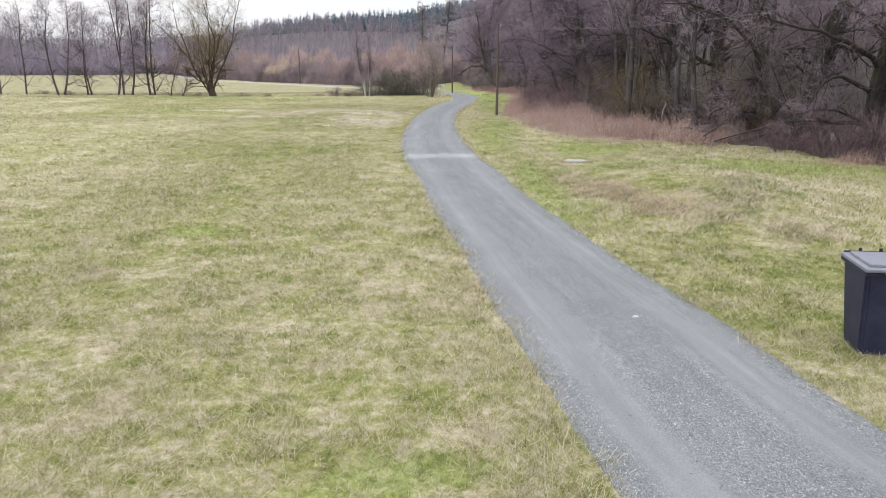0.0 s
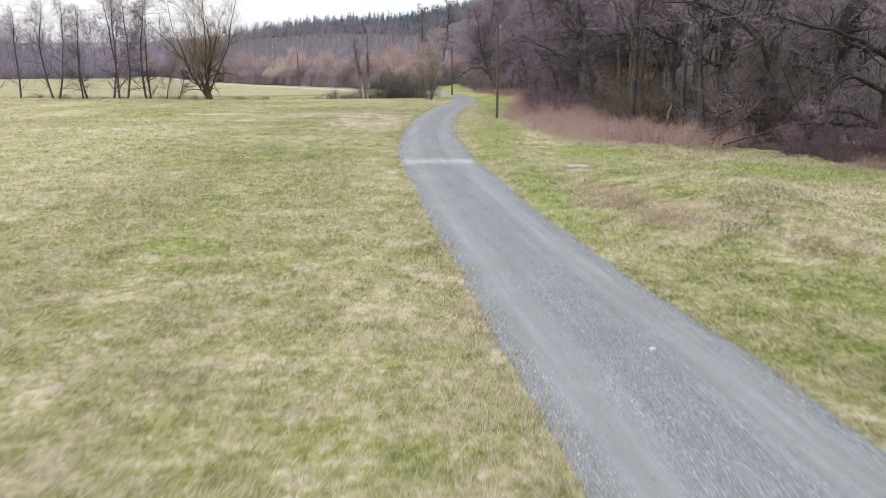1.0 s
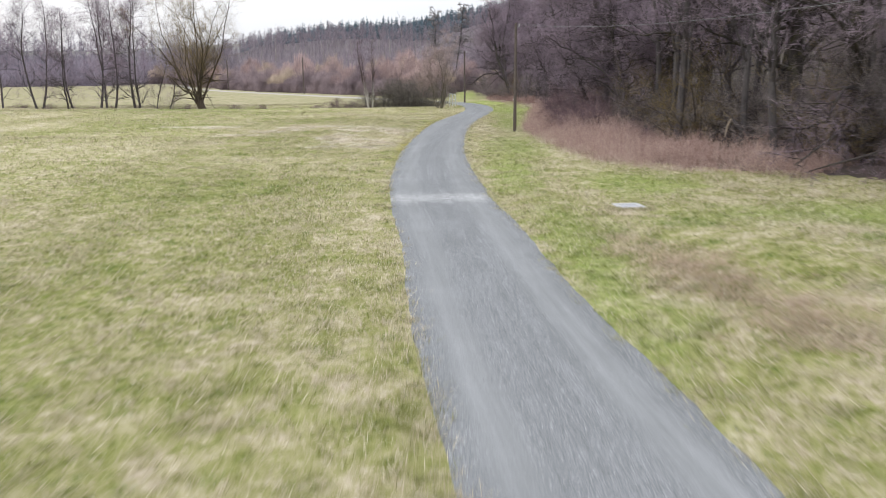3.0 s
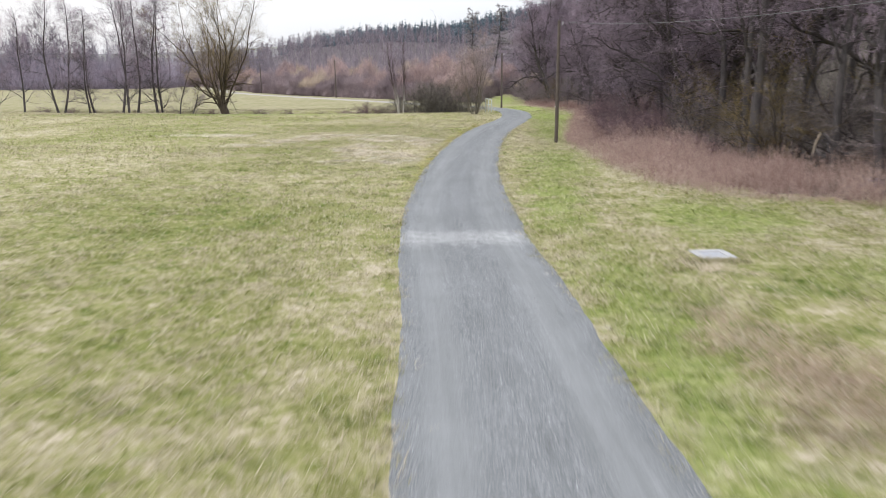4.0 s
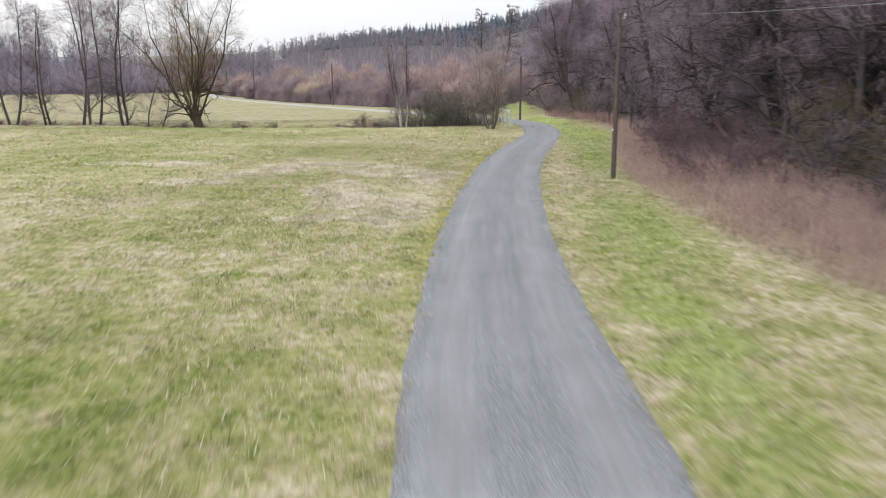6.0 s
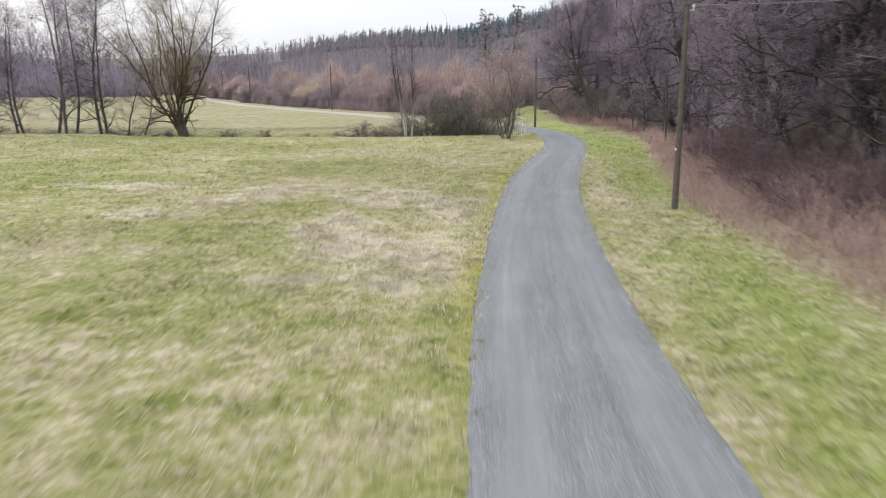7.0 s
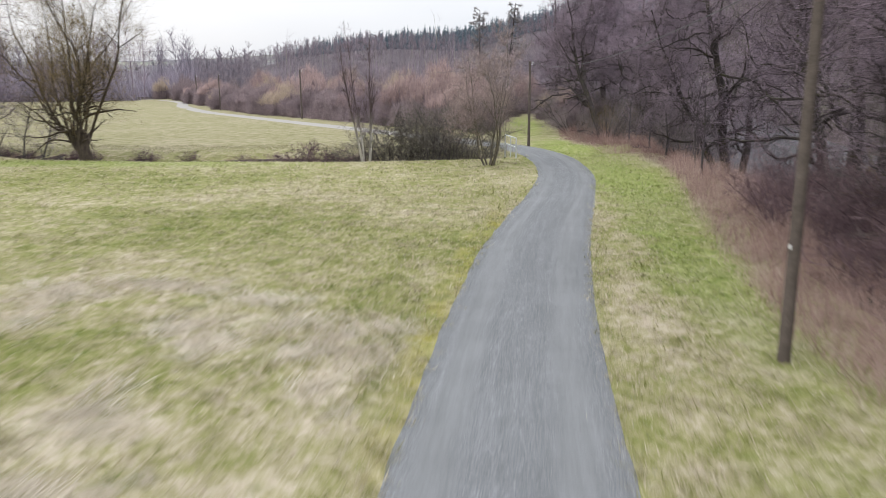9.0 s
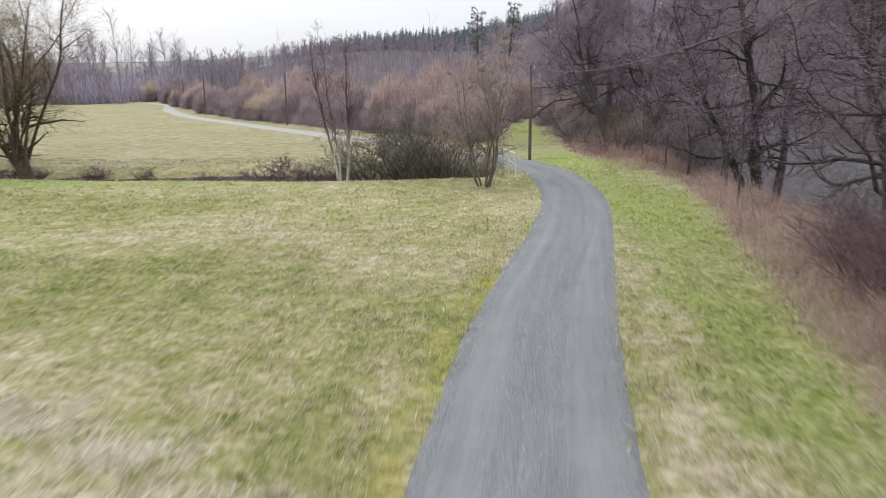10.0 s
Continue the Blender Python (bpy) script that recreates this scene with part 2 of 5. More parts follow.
M_YOUNG = make_young_birch()
M_TWIG = stalky("purple_brown_twigs", [(0.25, (0.108, 0.083, 0.104)), (0.75, (0.370, 0.292, 0.345))])
M_TWIG_W = stalky("olive_brown_twigs", [(0.25, (0.090, 0.068, 0.036)), (0.75, (0.270, 0.205, 0.105))])
M_TWIG_G = stalky("grey_thicket_twigs", [(0.25, (0.080, 0.068, 0.067)), (0.75, (0.295, 0.250, 0.240))])
M_TWIG_R = stalky("reddish_twigs", [(0.25, (0.190, 0.130, 0.125)), (0.75, (0.490, 0.360, 0.335))])
M_TWIG_T = stalky("tan_willow_twigs", [(0.25, (0.250, 0.195, 0.142)), (0.75, (0.530, 0.425, 0.325))])
M_TWIG_P = stalky("dark_purple_stems", [(0.25, (0.078, 0.051, 0.058)), (0.75, (0.228, 0.156, 0.168))])
M_TWIG_S = stalky("sallow_twigs", [(0.25, (0.150, 0.114, 0.106)), (0.75, (0.400, 0.312, 0.292))])
M_TWIG_K = stalky("dark_thicket_twigs", [(0.25, (0.060, 0.054, 0.046)), (0.75, (0.205, 0.182, 0.155))])
M_REED = stalky("dry_red_brown_stalks", [(0.25, (0.115, 0.066, 0.060)), (0.5, (0.262, 0.166, 0.144)), (0.8, (0.450, 0.340, 0.288))], scale=0.45)
M_STRAW = stalky("bleached_straw", [(0.25, (0.490, 0.435, 0.355)), (0.75, (0.820, 0.765, 0.675))], glow=0.4)
M_FRESH = stalky("fresh_green_grass", [(0.25, (0.085, 0.145, 0.028)), (0.75, (0.235, 0.300, 0.090))], glow=0.45)
M_TWIG_D = stalky("willow_thicket_twigs", [(0.25, (0.118, 0.090, 0.098)), (0.75, (0.350, 0.275, 0.280))], scale=0.4)
M_TAN = stalky("tan_matted_grass", [(0.25, (0.310, 0.225, 0.165)), (0.75, (0.600, 0.485, 0.375))], glow=0.3)
M_PINE = stalky("pine_needles", [(0.2, (0.170, 0.160, 0.155)), (0.8, (0.330, 0.305, 0.295))])
M_PALE = stalky("pale_dry_stalks", [(0.25, (0.340, 0.275, 0.200)), (0.75, (0.630, 0.545, 0.430))])
# both far twig colours have bluish aerial haze mixed in
M_WOODS_HAZE = stalky("hazed_bare_woods", [(0.2, (0.130, 0.114, 0.136)), (0.5, (0.212, 0.184, 0.212)), (0.8, (0.340, 0.284, 0.292))], scale=0.09)
M_TWIG_HAZE = stalky("hazed_grey_twigs", [(0.25, (0.105, 0.092, 0.118)), (0.75, (0.330, 0.290, 0.345))])
# the needle colour carries the blue of the haze before the ridge
M_SPRUCE_HAZE = stalky("hazed_spruce_needles", [(0.2, (0.090, 0.132, 0.158)), (0.8, (0.195, 0.260, 0.300))], scale=0.05)


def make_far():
    """Fields and woodland floor on the far hills, their colours paled by painted-in haze."""
    m, n, l, b = material("hazed_far_fields", 0.95, 0, 0.1)
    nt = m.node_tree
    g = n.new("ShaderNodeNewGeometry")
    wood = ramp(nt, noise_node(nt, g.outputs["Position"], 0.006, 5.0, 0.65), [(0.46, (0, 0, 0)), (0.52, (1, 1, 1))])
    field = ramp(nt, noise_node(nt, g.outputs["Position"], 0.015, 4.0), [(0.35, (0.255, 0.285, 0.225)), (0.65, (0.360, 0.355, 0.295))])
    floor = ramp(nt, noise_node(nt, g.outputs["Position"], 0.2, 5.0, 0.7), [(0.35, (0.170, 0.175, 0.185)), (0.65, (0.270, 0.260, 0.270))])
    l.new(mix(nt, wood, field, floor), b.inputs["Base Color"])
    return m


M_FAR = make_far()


def make_gravel():
    m, n, l, b = material("grey_gravel", 0.9, 0, 0.25)
    nt = m.node_tree
    g = n.new("ShaderNodeNewGeometry")
    pos = g.outputs["Position"]
    uv = n.new("ShaderNodeUVMap")
    sp = n.new("ShaderNodeSeparateXYZ")
    l.new(uv.outputs["UV"], sp.inputs["Vector"])
    across = calc(nt, "ABSOLUTE", sp.outputs["X"])
    wob = calc(nt, "MULTIPLY", calc(nt, "SUBTRACT", noise_node(nt, pos, 0.8, 3.0), 0.5), 0.35)
    track = calc(nt, "ABSOLUTE", calc(nt, "SUBTRACT", calc(nt, "ADD", across, wob), 0.56))
    worn = ramp(nt, track, [(0.08, (1, 1, 1)), (0.27, (0, 0, 0))])
    v = n.new("ShaderNodeTexVoronoi")
    v.inputs["Scale"].default_value = 105.0
    l.new(pos, v.inputs["Vector"])
    speck = ramp(nt, v.outputs["Color"], [(0.0, (0.055, 0.058, 0.063)), (0.5, (0.152, 0.158, 0.164)), (0.86, (0.270, 0.280, 0.287)), (0.97, (0.66, 0.67, 0.68))])
    fine = ramp(nt, noise_node(nt, pos, 60.0, 3.0, 0.7), [(0.3, (0.158, 0.164, 0.168)), (0.7, (0.232, 0.239, 0.244))])
    col = mix(nt, calc(nt, "ADD", calc(nt, "MULTIPLY", worn, 0.8), 0.1, True), speck, fine)
    stain = noise_node(nt, pos, 0.7, 5.0, 0.65)
    col = mix(nt, 0.22, col, ramp(nt, stain, [(0.3, (0.30, 0.30, 0.30)), (0.7, (0.66, 0.66, 0.66))]), "OVERLAY")
    # a pale cross strip of newer crushed stone
    band = n.new("ShaderNodeMapRange")
    band.inputs["From Min"].default_value, band.inputs["From Max"].default_value = 0.85, 0.25
    yy = calc(nt, "ADD", sp.outputs["Y"], calc(nt, "MULTIPLY", noise_node(nt, pos, 2.2, 5.0, 0.75), 1.5))
    l.new(calc(nt, "ABSOLUTE", calc(nt, "SUBTRACT", yy, BAND_V + 0.75)), band.inputs["Value"])
    broken = ramp(nt, noise_node(nt, pos, 4.5, 5.0, 0.75), [(0.36, (0.25, 0.25, 0.25)), (0.6, (1, 1, 1))])
    col = mix(nt, calc(nt, "MULTIPLY", calc(nt, "MULTIPLY", band.outputs["Result"], broken), 0.42), col, (0.50, 0.50, 0.50))
    # the farm track beyond the bridge is pale trodden earth
    spp = n.new("ShaderNodeSeparateXYZ")
    l.new(pos, spp.inputs["Vector"])
    far = n.new("ShaderNodeMapRange")
    far.inputs["From Min"].default_value, far.inputs["From Max"].default_value, far.inputs["To Max"].default_value = 84.0, 98.0, 0.7
    l.new(spp.outputs["Y"], far.inputs["Value"])
    col = mix(nt, far.outputs["Result"], col, (0.205, 0.190, 0.165))
    # faint lengthwise streaks from wheels and rain
    sm = n.new("ShaderNodeMapping")
    sm.inputs["Scale"].default_value = (7.0, 0.22, 1)
    l.new(uv.outputs["UV"], sm.inputs["Vector"])
    col = mix(nt, 0.30, col, ramp(nt, noise_node(nt, sm.outputs["Vector"], 1.0, 4.0, 0.7), [(0.32, (0.30, 0.31, 0.31)), (0.68, (0.72, 0.72, 0.73))]), "OVERLAY")
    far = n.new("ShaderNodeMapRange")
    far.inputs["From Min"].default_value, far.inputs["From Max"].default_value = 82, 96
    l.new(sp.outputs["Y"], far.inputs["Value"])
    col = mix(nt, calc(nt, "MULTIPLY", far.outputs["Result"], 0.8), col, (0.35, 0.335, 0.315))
    l.new(col, b.inputs["Base Color"])
    bump(nt, calc(nt, "ADD", v.outputs["Distance"], noise_node(nt, pos, 25.0)), 0.5, 0.012, b)
    return m


def plain(name, base, var=0.25, rough=0.7, metal=0.0, spec=0.35, scale=8.0, rel=0.003):
    m, n, l, b = material(name, rough, metal, spec)
    nt = m.node_tree
    tc = n.new("ShaderNodeTexCoord")
    f = noise_node(nt, tc.outputs["Object"], scale, 6.0, 0.7)
    g = noise_node(nt, tc.outputs["Object"], scale * 7, 3.0, 0.6)
    h = calc(nt, "ADD", calc(nt, "MULTIPLY", f, 0.65), calc(nt, "MULTIPLY", g, 0.35))
    l.new(ramp(nt, h, [(0.3, tuple(c * (1 - var) for c in base)), (0.7, tuple(min(1, c * (1 + var)) for c in base))]), b.inputs["Base Color"])
    bump(nt, h, 0.4, rel, b)
    return m


M_STONE = stalky("grey_stones", [(0.22, (0.09, 0.09, 0.10)), (0.55, (0.22, 0.23, 0.24)), (0.82, (0.56, 0.56, 0.57))], 0.85, 0.3, 3.0)
def make_bin_plastic():
    m, n, l, b = material("navy_plastic", 0.5, 0, 0.25)
    nt = m.node_tree
    tc = n.new("ShaderNodeTexCoord")
    mp = n.new("ShaderNodeMapping")
    mp.inputs["Scale"].default_value = (6, 6, 1.6)
    l.new(tc.outputs["Object"], mp.inputs["Vector"])
    base = ramp(nt, noise_node(nt, tc.outputs["Object"], 4.0, 5.0, 0.7), [(0.3, (0.014, 0.016, 0.036)), (0.7, (0.030, 0.034, 0.066))])
    scuff = ramp(nt, noise_node(nt, mp.outputs["Vector"], 2.6, 6.0, 0.8), [(0.62, (0, 0, 0)), (0.76, (0.3, 0.3, 0.3))])
    l.new(mix(nt, scuff, base, (0.17, 0.18, 0.23)), b.inputs["Base Color"])
    return m


M_BIN = make_bin_plastic()
M_LID = plain("weathered_grey_plastic", (0.165, 0.170, 0.200), 0.3, 0.55, 0, 0.4, 6.0)
M_RUBBER = plain("black_rubber", (0.018, 0.018, 0.019), 0.3, 0.8)
M_POLE = plain("weathered_pole_wood", (0.108, 0.088, 0.076), 0.45, 0.9, 0, 0.2, 6.0)
M_CONCRETE = plain("pale_concrete", (0.36, 0.36, 0.37), 0.12, 0.85, 0, 0.3, 9.0)
M_CAP = plain("grey_cement_cover", (0.31, 0.32, 0.35), 0.2, 0.7, 0.1, 0.4, 14.0)
M_STEEL = plain("galvanised_steel", (0.60, 0.62, 0.62), 0.15, 0.5, 0.25, 0.5, 12.0)
M_WIRE = plain("grey_cable", (0.14, 0.14, 0.145), 0.2, 0.6)
M_CERAMIC = plain("white_ceramic", (0.75, 0.75, 0.73), 0.08, 0.3)
M_TAG = plain("white_plastic_tag", (0.80, 0.80, 0.80), 0.05, 0.5)
M_HILL = plain("wooded_hill_floor", (0.098, 0.084, 0.088), 0.5, 0.95, 0, 0.1, 0.3)
M_SOIL = plain("brown_leaf_soil", (0.066, 0.052, 0.048), 0.5, 0.95, 0, 0.1, 3.0)


def make_water():
    m, n, l, b = material("river_water", 0.06, 0, 0.5)
    nt = m.node_tree
    b.inputs["Base Color"].default_value = (0.105, 0.110, 0.120, 1)
    g = n.new("ShaderNodeNewGeometry")
    mp = n.new("ShaderNodeMapping")
    mp.inputs["Scale"].default_value = (0.7, 2.6, 1)
    l.new(g.outputs["Position"], mp.inputs["Vector"])
    bump(nt, noise_node(nt, mp.outputs["Vector"], 1.1, 5.0, 0.65), 1.0, 0.7, b)
    return m


M_WATER = make_water()


# ---------------------------------------------------------------- plan
def along(points, step):
    """A smooth line through points, cut into even steps."""
    p = np.array(points, float)
    pad = np.vstack([2 * p[0] - p[1], p, 2 * p[-1] - p[-2]])
    out = []
    for i in range(1, len(pad) - 2):
        a, b, c, d = pad[i - 1:i + 3]
        k = max(2, int(np.linalg.norm(c - b) / step))
        u = np.linspace(0, 1, k, endpoint=False)[:, None]
        out.append(0.5 * (2 * b + (c - a) * u + (2 * a - 5 * b + 4 * c - d) * u ** 2 + (3 * b - a - 3 * c + d) * u ** 3))
    out.append(p[-1:])
    return np.vstack(out)


PATH = [(14, -30), (7.2, -10), (4.7, -2), (3.6, 2), (2.58, 5.5), (2.12, 8.5), (1.67, 11), (1.3, 13.5), (0.75, 17), (0.15, 22), (-0.4, 26), (-0.8, 31),
        (-1.02, 36), (-1.05, 41), (-0.97, 46), (-0.62, 51.5), (-0.08, 56.5), (0.63, 61.5), (1.14, 66), (1.25, 70), (0.85, 75), (-0.3, 79),
        (-2.6, 83), (-6.5, 88), (-11, 94), (-16.5, 101), (-23.6, 110), (-32, 121), (-42, 134.5), (-55, 157), (-68, 183), (-105, 232), (-160, 300)]
RIVER = [(52, -60), (44, -30), (36, 0), (29, 20), (22.5, 40), (17, 60), (16, 75), (18, 95), (24, 130), (30, 180), (20, 260)]
DITCH = [(-95, 86), (-60, 81.5), (-42, 79.4), (-33, 78.4), (-24, 75.4), (-15, 74.6), (-8, 74.7), (-3, 76.0), (1.5, 78.0), (6, 79), (12, 80)]
FRONT = [(21, 17.5), (13.3, 22.7), (11.7, 24.6), (11.2, 26.4), (10.5, 28.4), (9.0, 29.9), (6.6, 31.0), (5.2, 32.6), (4.3, 35.4), (3.75, 41.6), (3.45, 47), (3.6, 49.5),
         (3.9, 52.5), (4.7, 59.3), (5.4, 64), (5.7, 67.5), (5.9, 71), (5.4, 76), (3.6, 81), (2.6, 86), (2.8, 95), (4, 110)]
PATH_L, RIVER_L, DITCH_L, FRONT_L = along(PATH, 0.5), along(RIVER, 2.0), along(DITCH, 1.5), along(FRONT, 0.4)
BAND_V = 25.8
HALF_Y, HALF_W = (5, 9, 13, 20, 27, 34, 45, 55, 66, 90, 108), (1.44, 1.39, 1.29, 1.31, 1.36, 1.32, 1.29, 1.30, 1.16, 1.2, 1.0)


def away(x, y, line):
    """Distance from points to a line, in pieces to spare memory."""
    x, y = np.asarray(x, float), np.asarray(y, float)
    p = np.stack([x.ravel(), y.ravel()], 1)
    a, b = line[:-1], line[1:]
    d = b - a
    dd = (d ** 2).sum(1)
    out = np.empty(len(p))
    for i in range(0, len(p), 4000):
        q = p[i:i + 4000, None] - a[None]
        u = np.clip((q * d).sum(2) / dd, 0, 1)
        out[i:i + 4000] = np.sqrt(((q - u[..., None] * d) ** 2).sum(2)).min(1)
    return out.reshape(x.shape)


def step01(a, b, v):
    u = np.clip((v - a) / (b - a), 0, 1)
    return u * u * (3 - 2 * u)


def wave(x, y, size, seed):
    """Cheap smooth noise from -1 to 1."""
    r = np.random.RandomState(seed)
    s = 0
    for k in range(7):
        a, f, ph = r.uniform(0, 6.28), r.uniform(0.6, 1.9) / size, r.uniform(0, 6.28)
        s = s + np.sin((x * np.cos(a) + y * np.sin(a)) * f * 3 + ph)
    return s / 4.0


def river_x(y):
    return np.interp(y, RIVER_L[:, 1], RIVER_L[:, 0])


def height(x, y):
    x, y = np.asarray(x, float), np.asarray(y, float)
    dp = away(x, y, PATH_L[::2])
    dr = away(x, y, RIVER_L)
    dd = away(x, y, DITCH_L)
    calm = step01(1.2, 4.0, dp)
    z = calm * (0.07 * wave(x, y, 9, 1) + 0.025 * wave(x, y, 2.2, 2))
    z = z + 0.6 * np.exp(-((x - 6.6) / 1.8) ** 2 - ((y - 18.3) / 3.6) ** 2) * step01(1.4, 3.0, dp)
    z = z + 0.55 * np.exp(-((x + 5.5) / 4.0) ** 2 - ((y - 97) / 3.0) ** 2) * step01(1.6, 3.5, dp)
    z = z - 0.7 * (1 - step01(0.3, 2.4, dd)) * step01(1.5, 2.6, dp)
    z = z - 2.3 * (1 - step01(4.5, 9.5, dr))
    # wooded hillside beyond the river, and the long ridge ahead
    foot = np.where(y < 130, river_x(np.clip(y, -60, 260)) + 9, 39 - (y - 130) * 0.32)
    e = np.clip(x - foot, 0, None)
    z = z + 48 * (1 - np.exp(-e / 85.0)) * step01(0, 25, e)
    ridge = step01(150, 620, y) * (12 * step01(-0.43, -0.34, x / np.maximum(y, 1)) + 11 * step01(-0.32, -0.26, x / np.maximum(y, 1)) + 3.5 * step01(-0.24, -0.17, x / np.maximum(y, 1)))
    z = np.maximum(z, ridge + 0 * z) if np.ndim(z) == 0 else np.where(y > 150, np.maximum(z, ridge), z)
    z = z + step01(800, 1700, np.hypot(x, y)) * (44 + 7 * wave(x, y, 260, 6)) * step01(0, 300, y)
    return z


def np_mesh(name, verts, quads=None, tris=None, smooth=True):
    """A mesh straight from arrays."""
    me = bpy.data.meshes.new(name)
    q = np.zeros((0, 4), np.int32) if quads is None else np.asarray(quads, np.int32)
    t = np.zeros((0, 3), np.int32) if tris is None else np.asarray(tris, np.int32)
    me.vertices.add(len(verts))
    me.vertices.foreach_set("co", np.asarray(verts, np.float32).ravel())
    me.loops.add(q.size + t.size)
    me.loops.foreach_set("vertex_index", np.concatenate([q.ravel(), t.ravel()]))
    me.polygons.add(len(q) + len(t))
    me.polygons.foreach_set("loop_start", np.concatenate([np.arange(len(q)) * 4, q.size + np.arange(len(t)) * 3]).astype(np.int32))
    me.update(calc_edges=True)
    me.polygons.foreach_set("use_smooth", np.full(len(q) + len(t), smooth))
    me.validate()
    return me


def thing(name, label, category, group="", kind=""):
    return tagged(new(name), label, category, group, kind)


def part(name, data, mat, parent, label=""):
    """One mesh under a thing or a part; data is a bmesh or a mesh."""
    if isinstance(data, bmesh.types.BMesh):
        me = bpy.data.meshes.new(name)
        data.to_mesh(me)
        data.free()
    else:
        me = data
    me.materials.clear()
    me.materials.append(mat)
    ob = new(name, me)
    ob.parent = parent
    return tagged(ob, label)


def structure(name, me, mat, label, category):
    me.materials.append(mat)
    return tagged(new(name, me), label, category, kind="structure")


def stuff(name, me, mat, label, category):
    me.materials.append(mat)
    return tagged(new(name, me), label, category, kind="stuff")


# ---------------------------------------------------------------- ground
def spread(dense0, dense1, step, lo, hi, grow=1.16):
    mid = list(np.arange(dense0, dense1 + 1e-6, step))
    d, v = step, dense1
    while v < hi:
        d *= grow
        v += d
        mid.append(v)
    d, v = step, dense0
    while v > lo:
        d *= grow
        v -= d
        mid.insert(0, v)
    return np.array(mid)


gx, gy = spread(-50, 26, 0.55, -2600, 2600), spread(-2, 100, 0.5, -900, 3800)
X, Y = np.meshgrid(gx, gy, indexing="ij")
gv = np.stack([X, Y, height(X, Y)], -1).reshape(-1, 3)
nx, ny = len(gx), len(gy)
ii = (np.arange(nx - 1)[:, None] * ny + np.arange(ny - 1)[None]).ravel()
ground_mesh = np_mesh("ground", gv, np.stack([ii, ii + ny, ii + ny + 1, ii + 1], 1))
ground = structure("ground", ground_mesh, M_TURF, "short winter meadow turf, olive green and straw", "ground")
ground_mesh.materials.append(M_SOIL)
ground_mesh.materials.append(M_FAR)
ground_mesh.materials.append(M_HILL)
fx, fy = gv[ii][:, 0], gv[ii][:, 1]
front_x = np.interp(fy, FRONT_L[:, 1], FRONT_L[:, 0])
gap = (fy > 140) & (fy < 178) & (fx / np.maximum(fy - 41, 1) > -0.48) & (fx / np.maximum(fy - 41, 1) < -0.35)
ride = (np.abs(fx - 0.2) < 2.2) & (fy < 124) & (fy > 90)
wooded = ((fx > np.interp(fy, PATH_L[:, 1], PATH_L[:, 0]) + 5) & (fy > 101)) | ((fy > 189 + 0.12 * (fx + 110)) & (fx < -50)) | ((fx > front_x + np.where(fy > 62, 2.4, 1.2)) & (fy > 15) & (fy < 110)) | ((fx > river_x(np.clip(fy, -60, 260)) - 9) & (fy >= 110)) | ((fx > river_x(np.clip(fy, -60, 260)) + 7) & (fy <= 15)) | (fy > 330) | ((away(fx, fy, DITCH_L) < 1.0) & (fx < -2.2))
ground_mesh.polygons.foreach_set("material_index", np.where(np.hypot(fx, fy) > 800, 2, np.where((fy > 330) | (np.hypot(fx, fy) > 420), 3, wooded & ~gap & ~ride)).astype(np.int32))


def ground_z(x, y, grid=None):
    """The ground's own height, read off its mesh."""
    g = gv[:, 2].reshape(nx, ny) if grid is None else grid
    i = np.clip(np.searchsorted(gx, x) - 1, 0, nx - 2)
    j = np.clip(np.searchsorted(gy, y) - 1, 0, ny - 2)
    u, v = (x - gx[i]) / (gx[i + 1] - gx[i]), (y - gy[j]) / (gy[j + 1] - gy[j])
    return g[i, j] * (1 - u) * (1 - v) + g[i + 1, j] * u * (1 - v) + g[i, j + 1] * (1 - u) * v + g[i + 1, j + 1] * u * v


def zat(x, y):
    return float(ground_z(np.array([x]), np.array([y]))[0])


# the river in its bed
rn = RIVER_L
tang = np.gradient(rn, axis=0)
tang /= np.linalg.norm(tang, axis=1)[:, None]
side = np.stack([tang[:, 1], -tang[:, 0]], 1)
wv = np.concatenate([np.c_[rn + side * 8.2, np.full(len(rn), -1.45)], np.c_[rn - side * 8.2, np.full(len(rn), -1.45)]])
k = np.arange(len(rn) - 1)
structure("water", np_mesh("water", wv, np.stack([k, k + len(rn), k + len(rn) + 1, k + 1], 1)), M_WATER, "dark rippled river reflecting a pale sky", "river")

# the gravel path, slightly crowned, with ragged edges
M_GRAVEL = make_gravel()
pl = along(PATH, 0.3)
pt = np.gradient(pl, axis=0)
pt /= np.linalg.norm(pt, axis=1)[:, None]
ps = np.stack([pt[:, 1], -pt[:, 0]], 1)
us = np.array([-1, -0.93, -0.8, -0.6, -0.4, -0.15, 0.15, 0.4, 0.6, 0.8, 0.93, 1])
rows_u = []
centre_z = height(pl[:, 0], pl[:, 1])
wide = np.interp(pl[:, 1], HALF_Y, HALF_W)
for u in us:
    half = wide + 0.04 * wave(pl[:, 1], pl[:, 0] + 9 * np.sign(u), 2.6, 5) + 0.022 * wave(pl[:, 1], pl[:, 0] - 5 * np.sign(u), 0.7, 6)
    w = half if abs(u) > 0.7 else wide
    q = pl + ps * (u * w)[:, None]
    zz = 0.035 - 0.03 * u ** 2 - 0.012 * np.exp(-((abs(u) - 0.56) / 0.15) ** 2)
    zz = np.where(abs(u) == 1, -0.01, zz)
    rows_u.append(np.c_[q, centre_z + zz])
pv = np.stack(rows_u, 1)
npl, nu = pv.shape[:2]
kk = (np.arange(npl - 1)[:, None] * nu + np.arange(nu - 1)[None]).ravel()
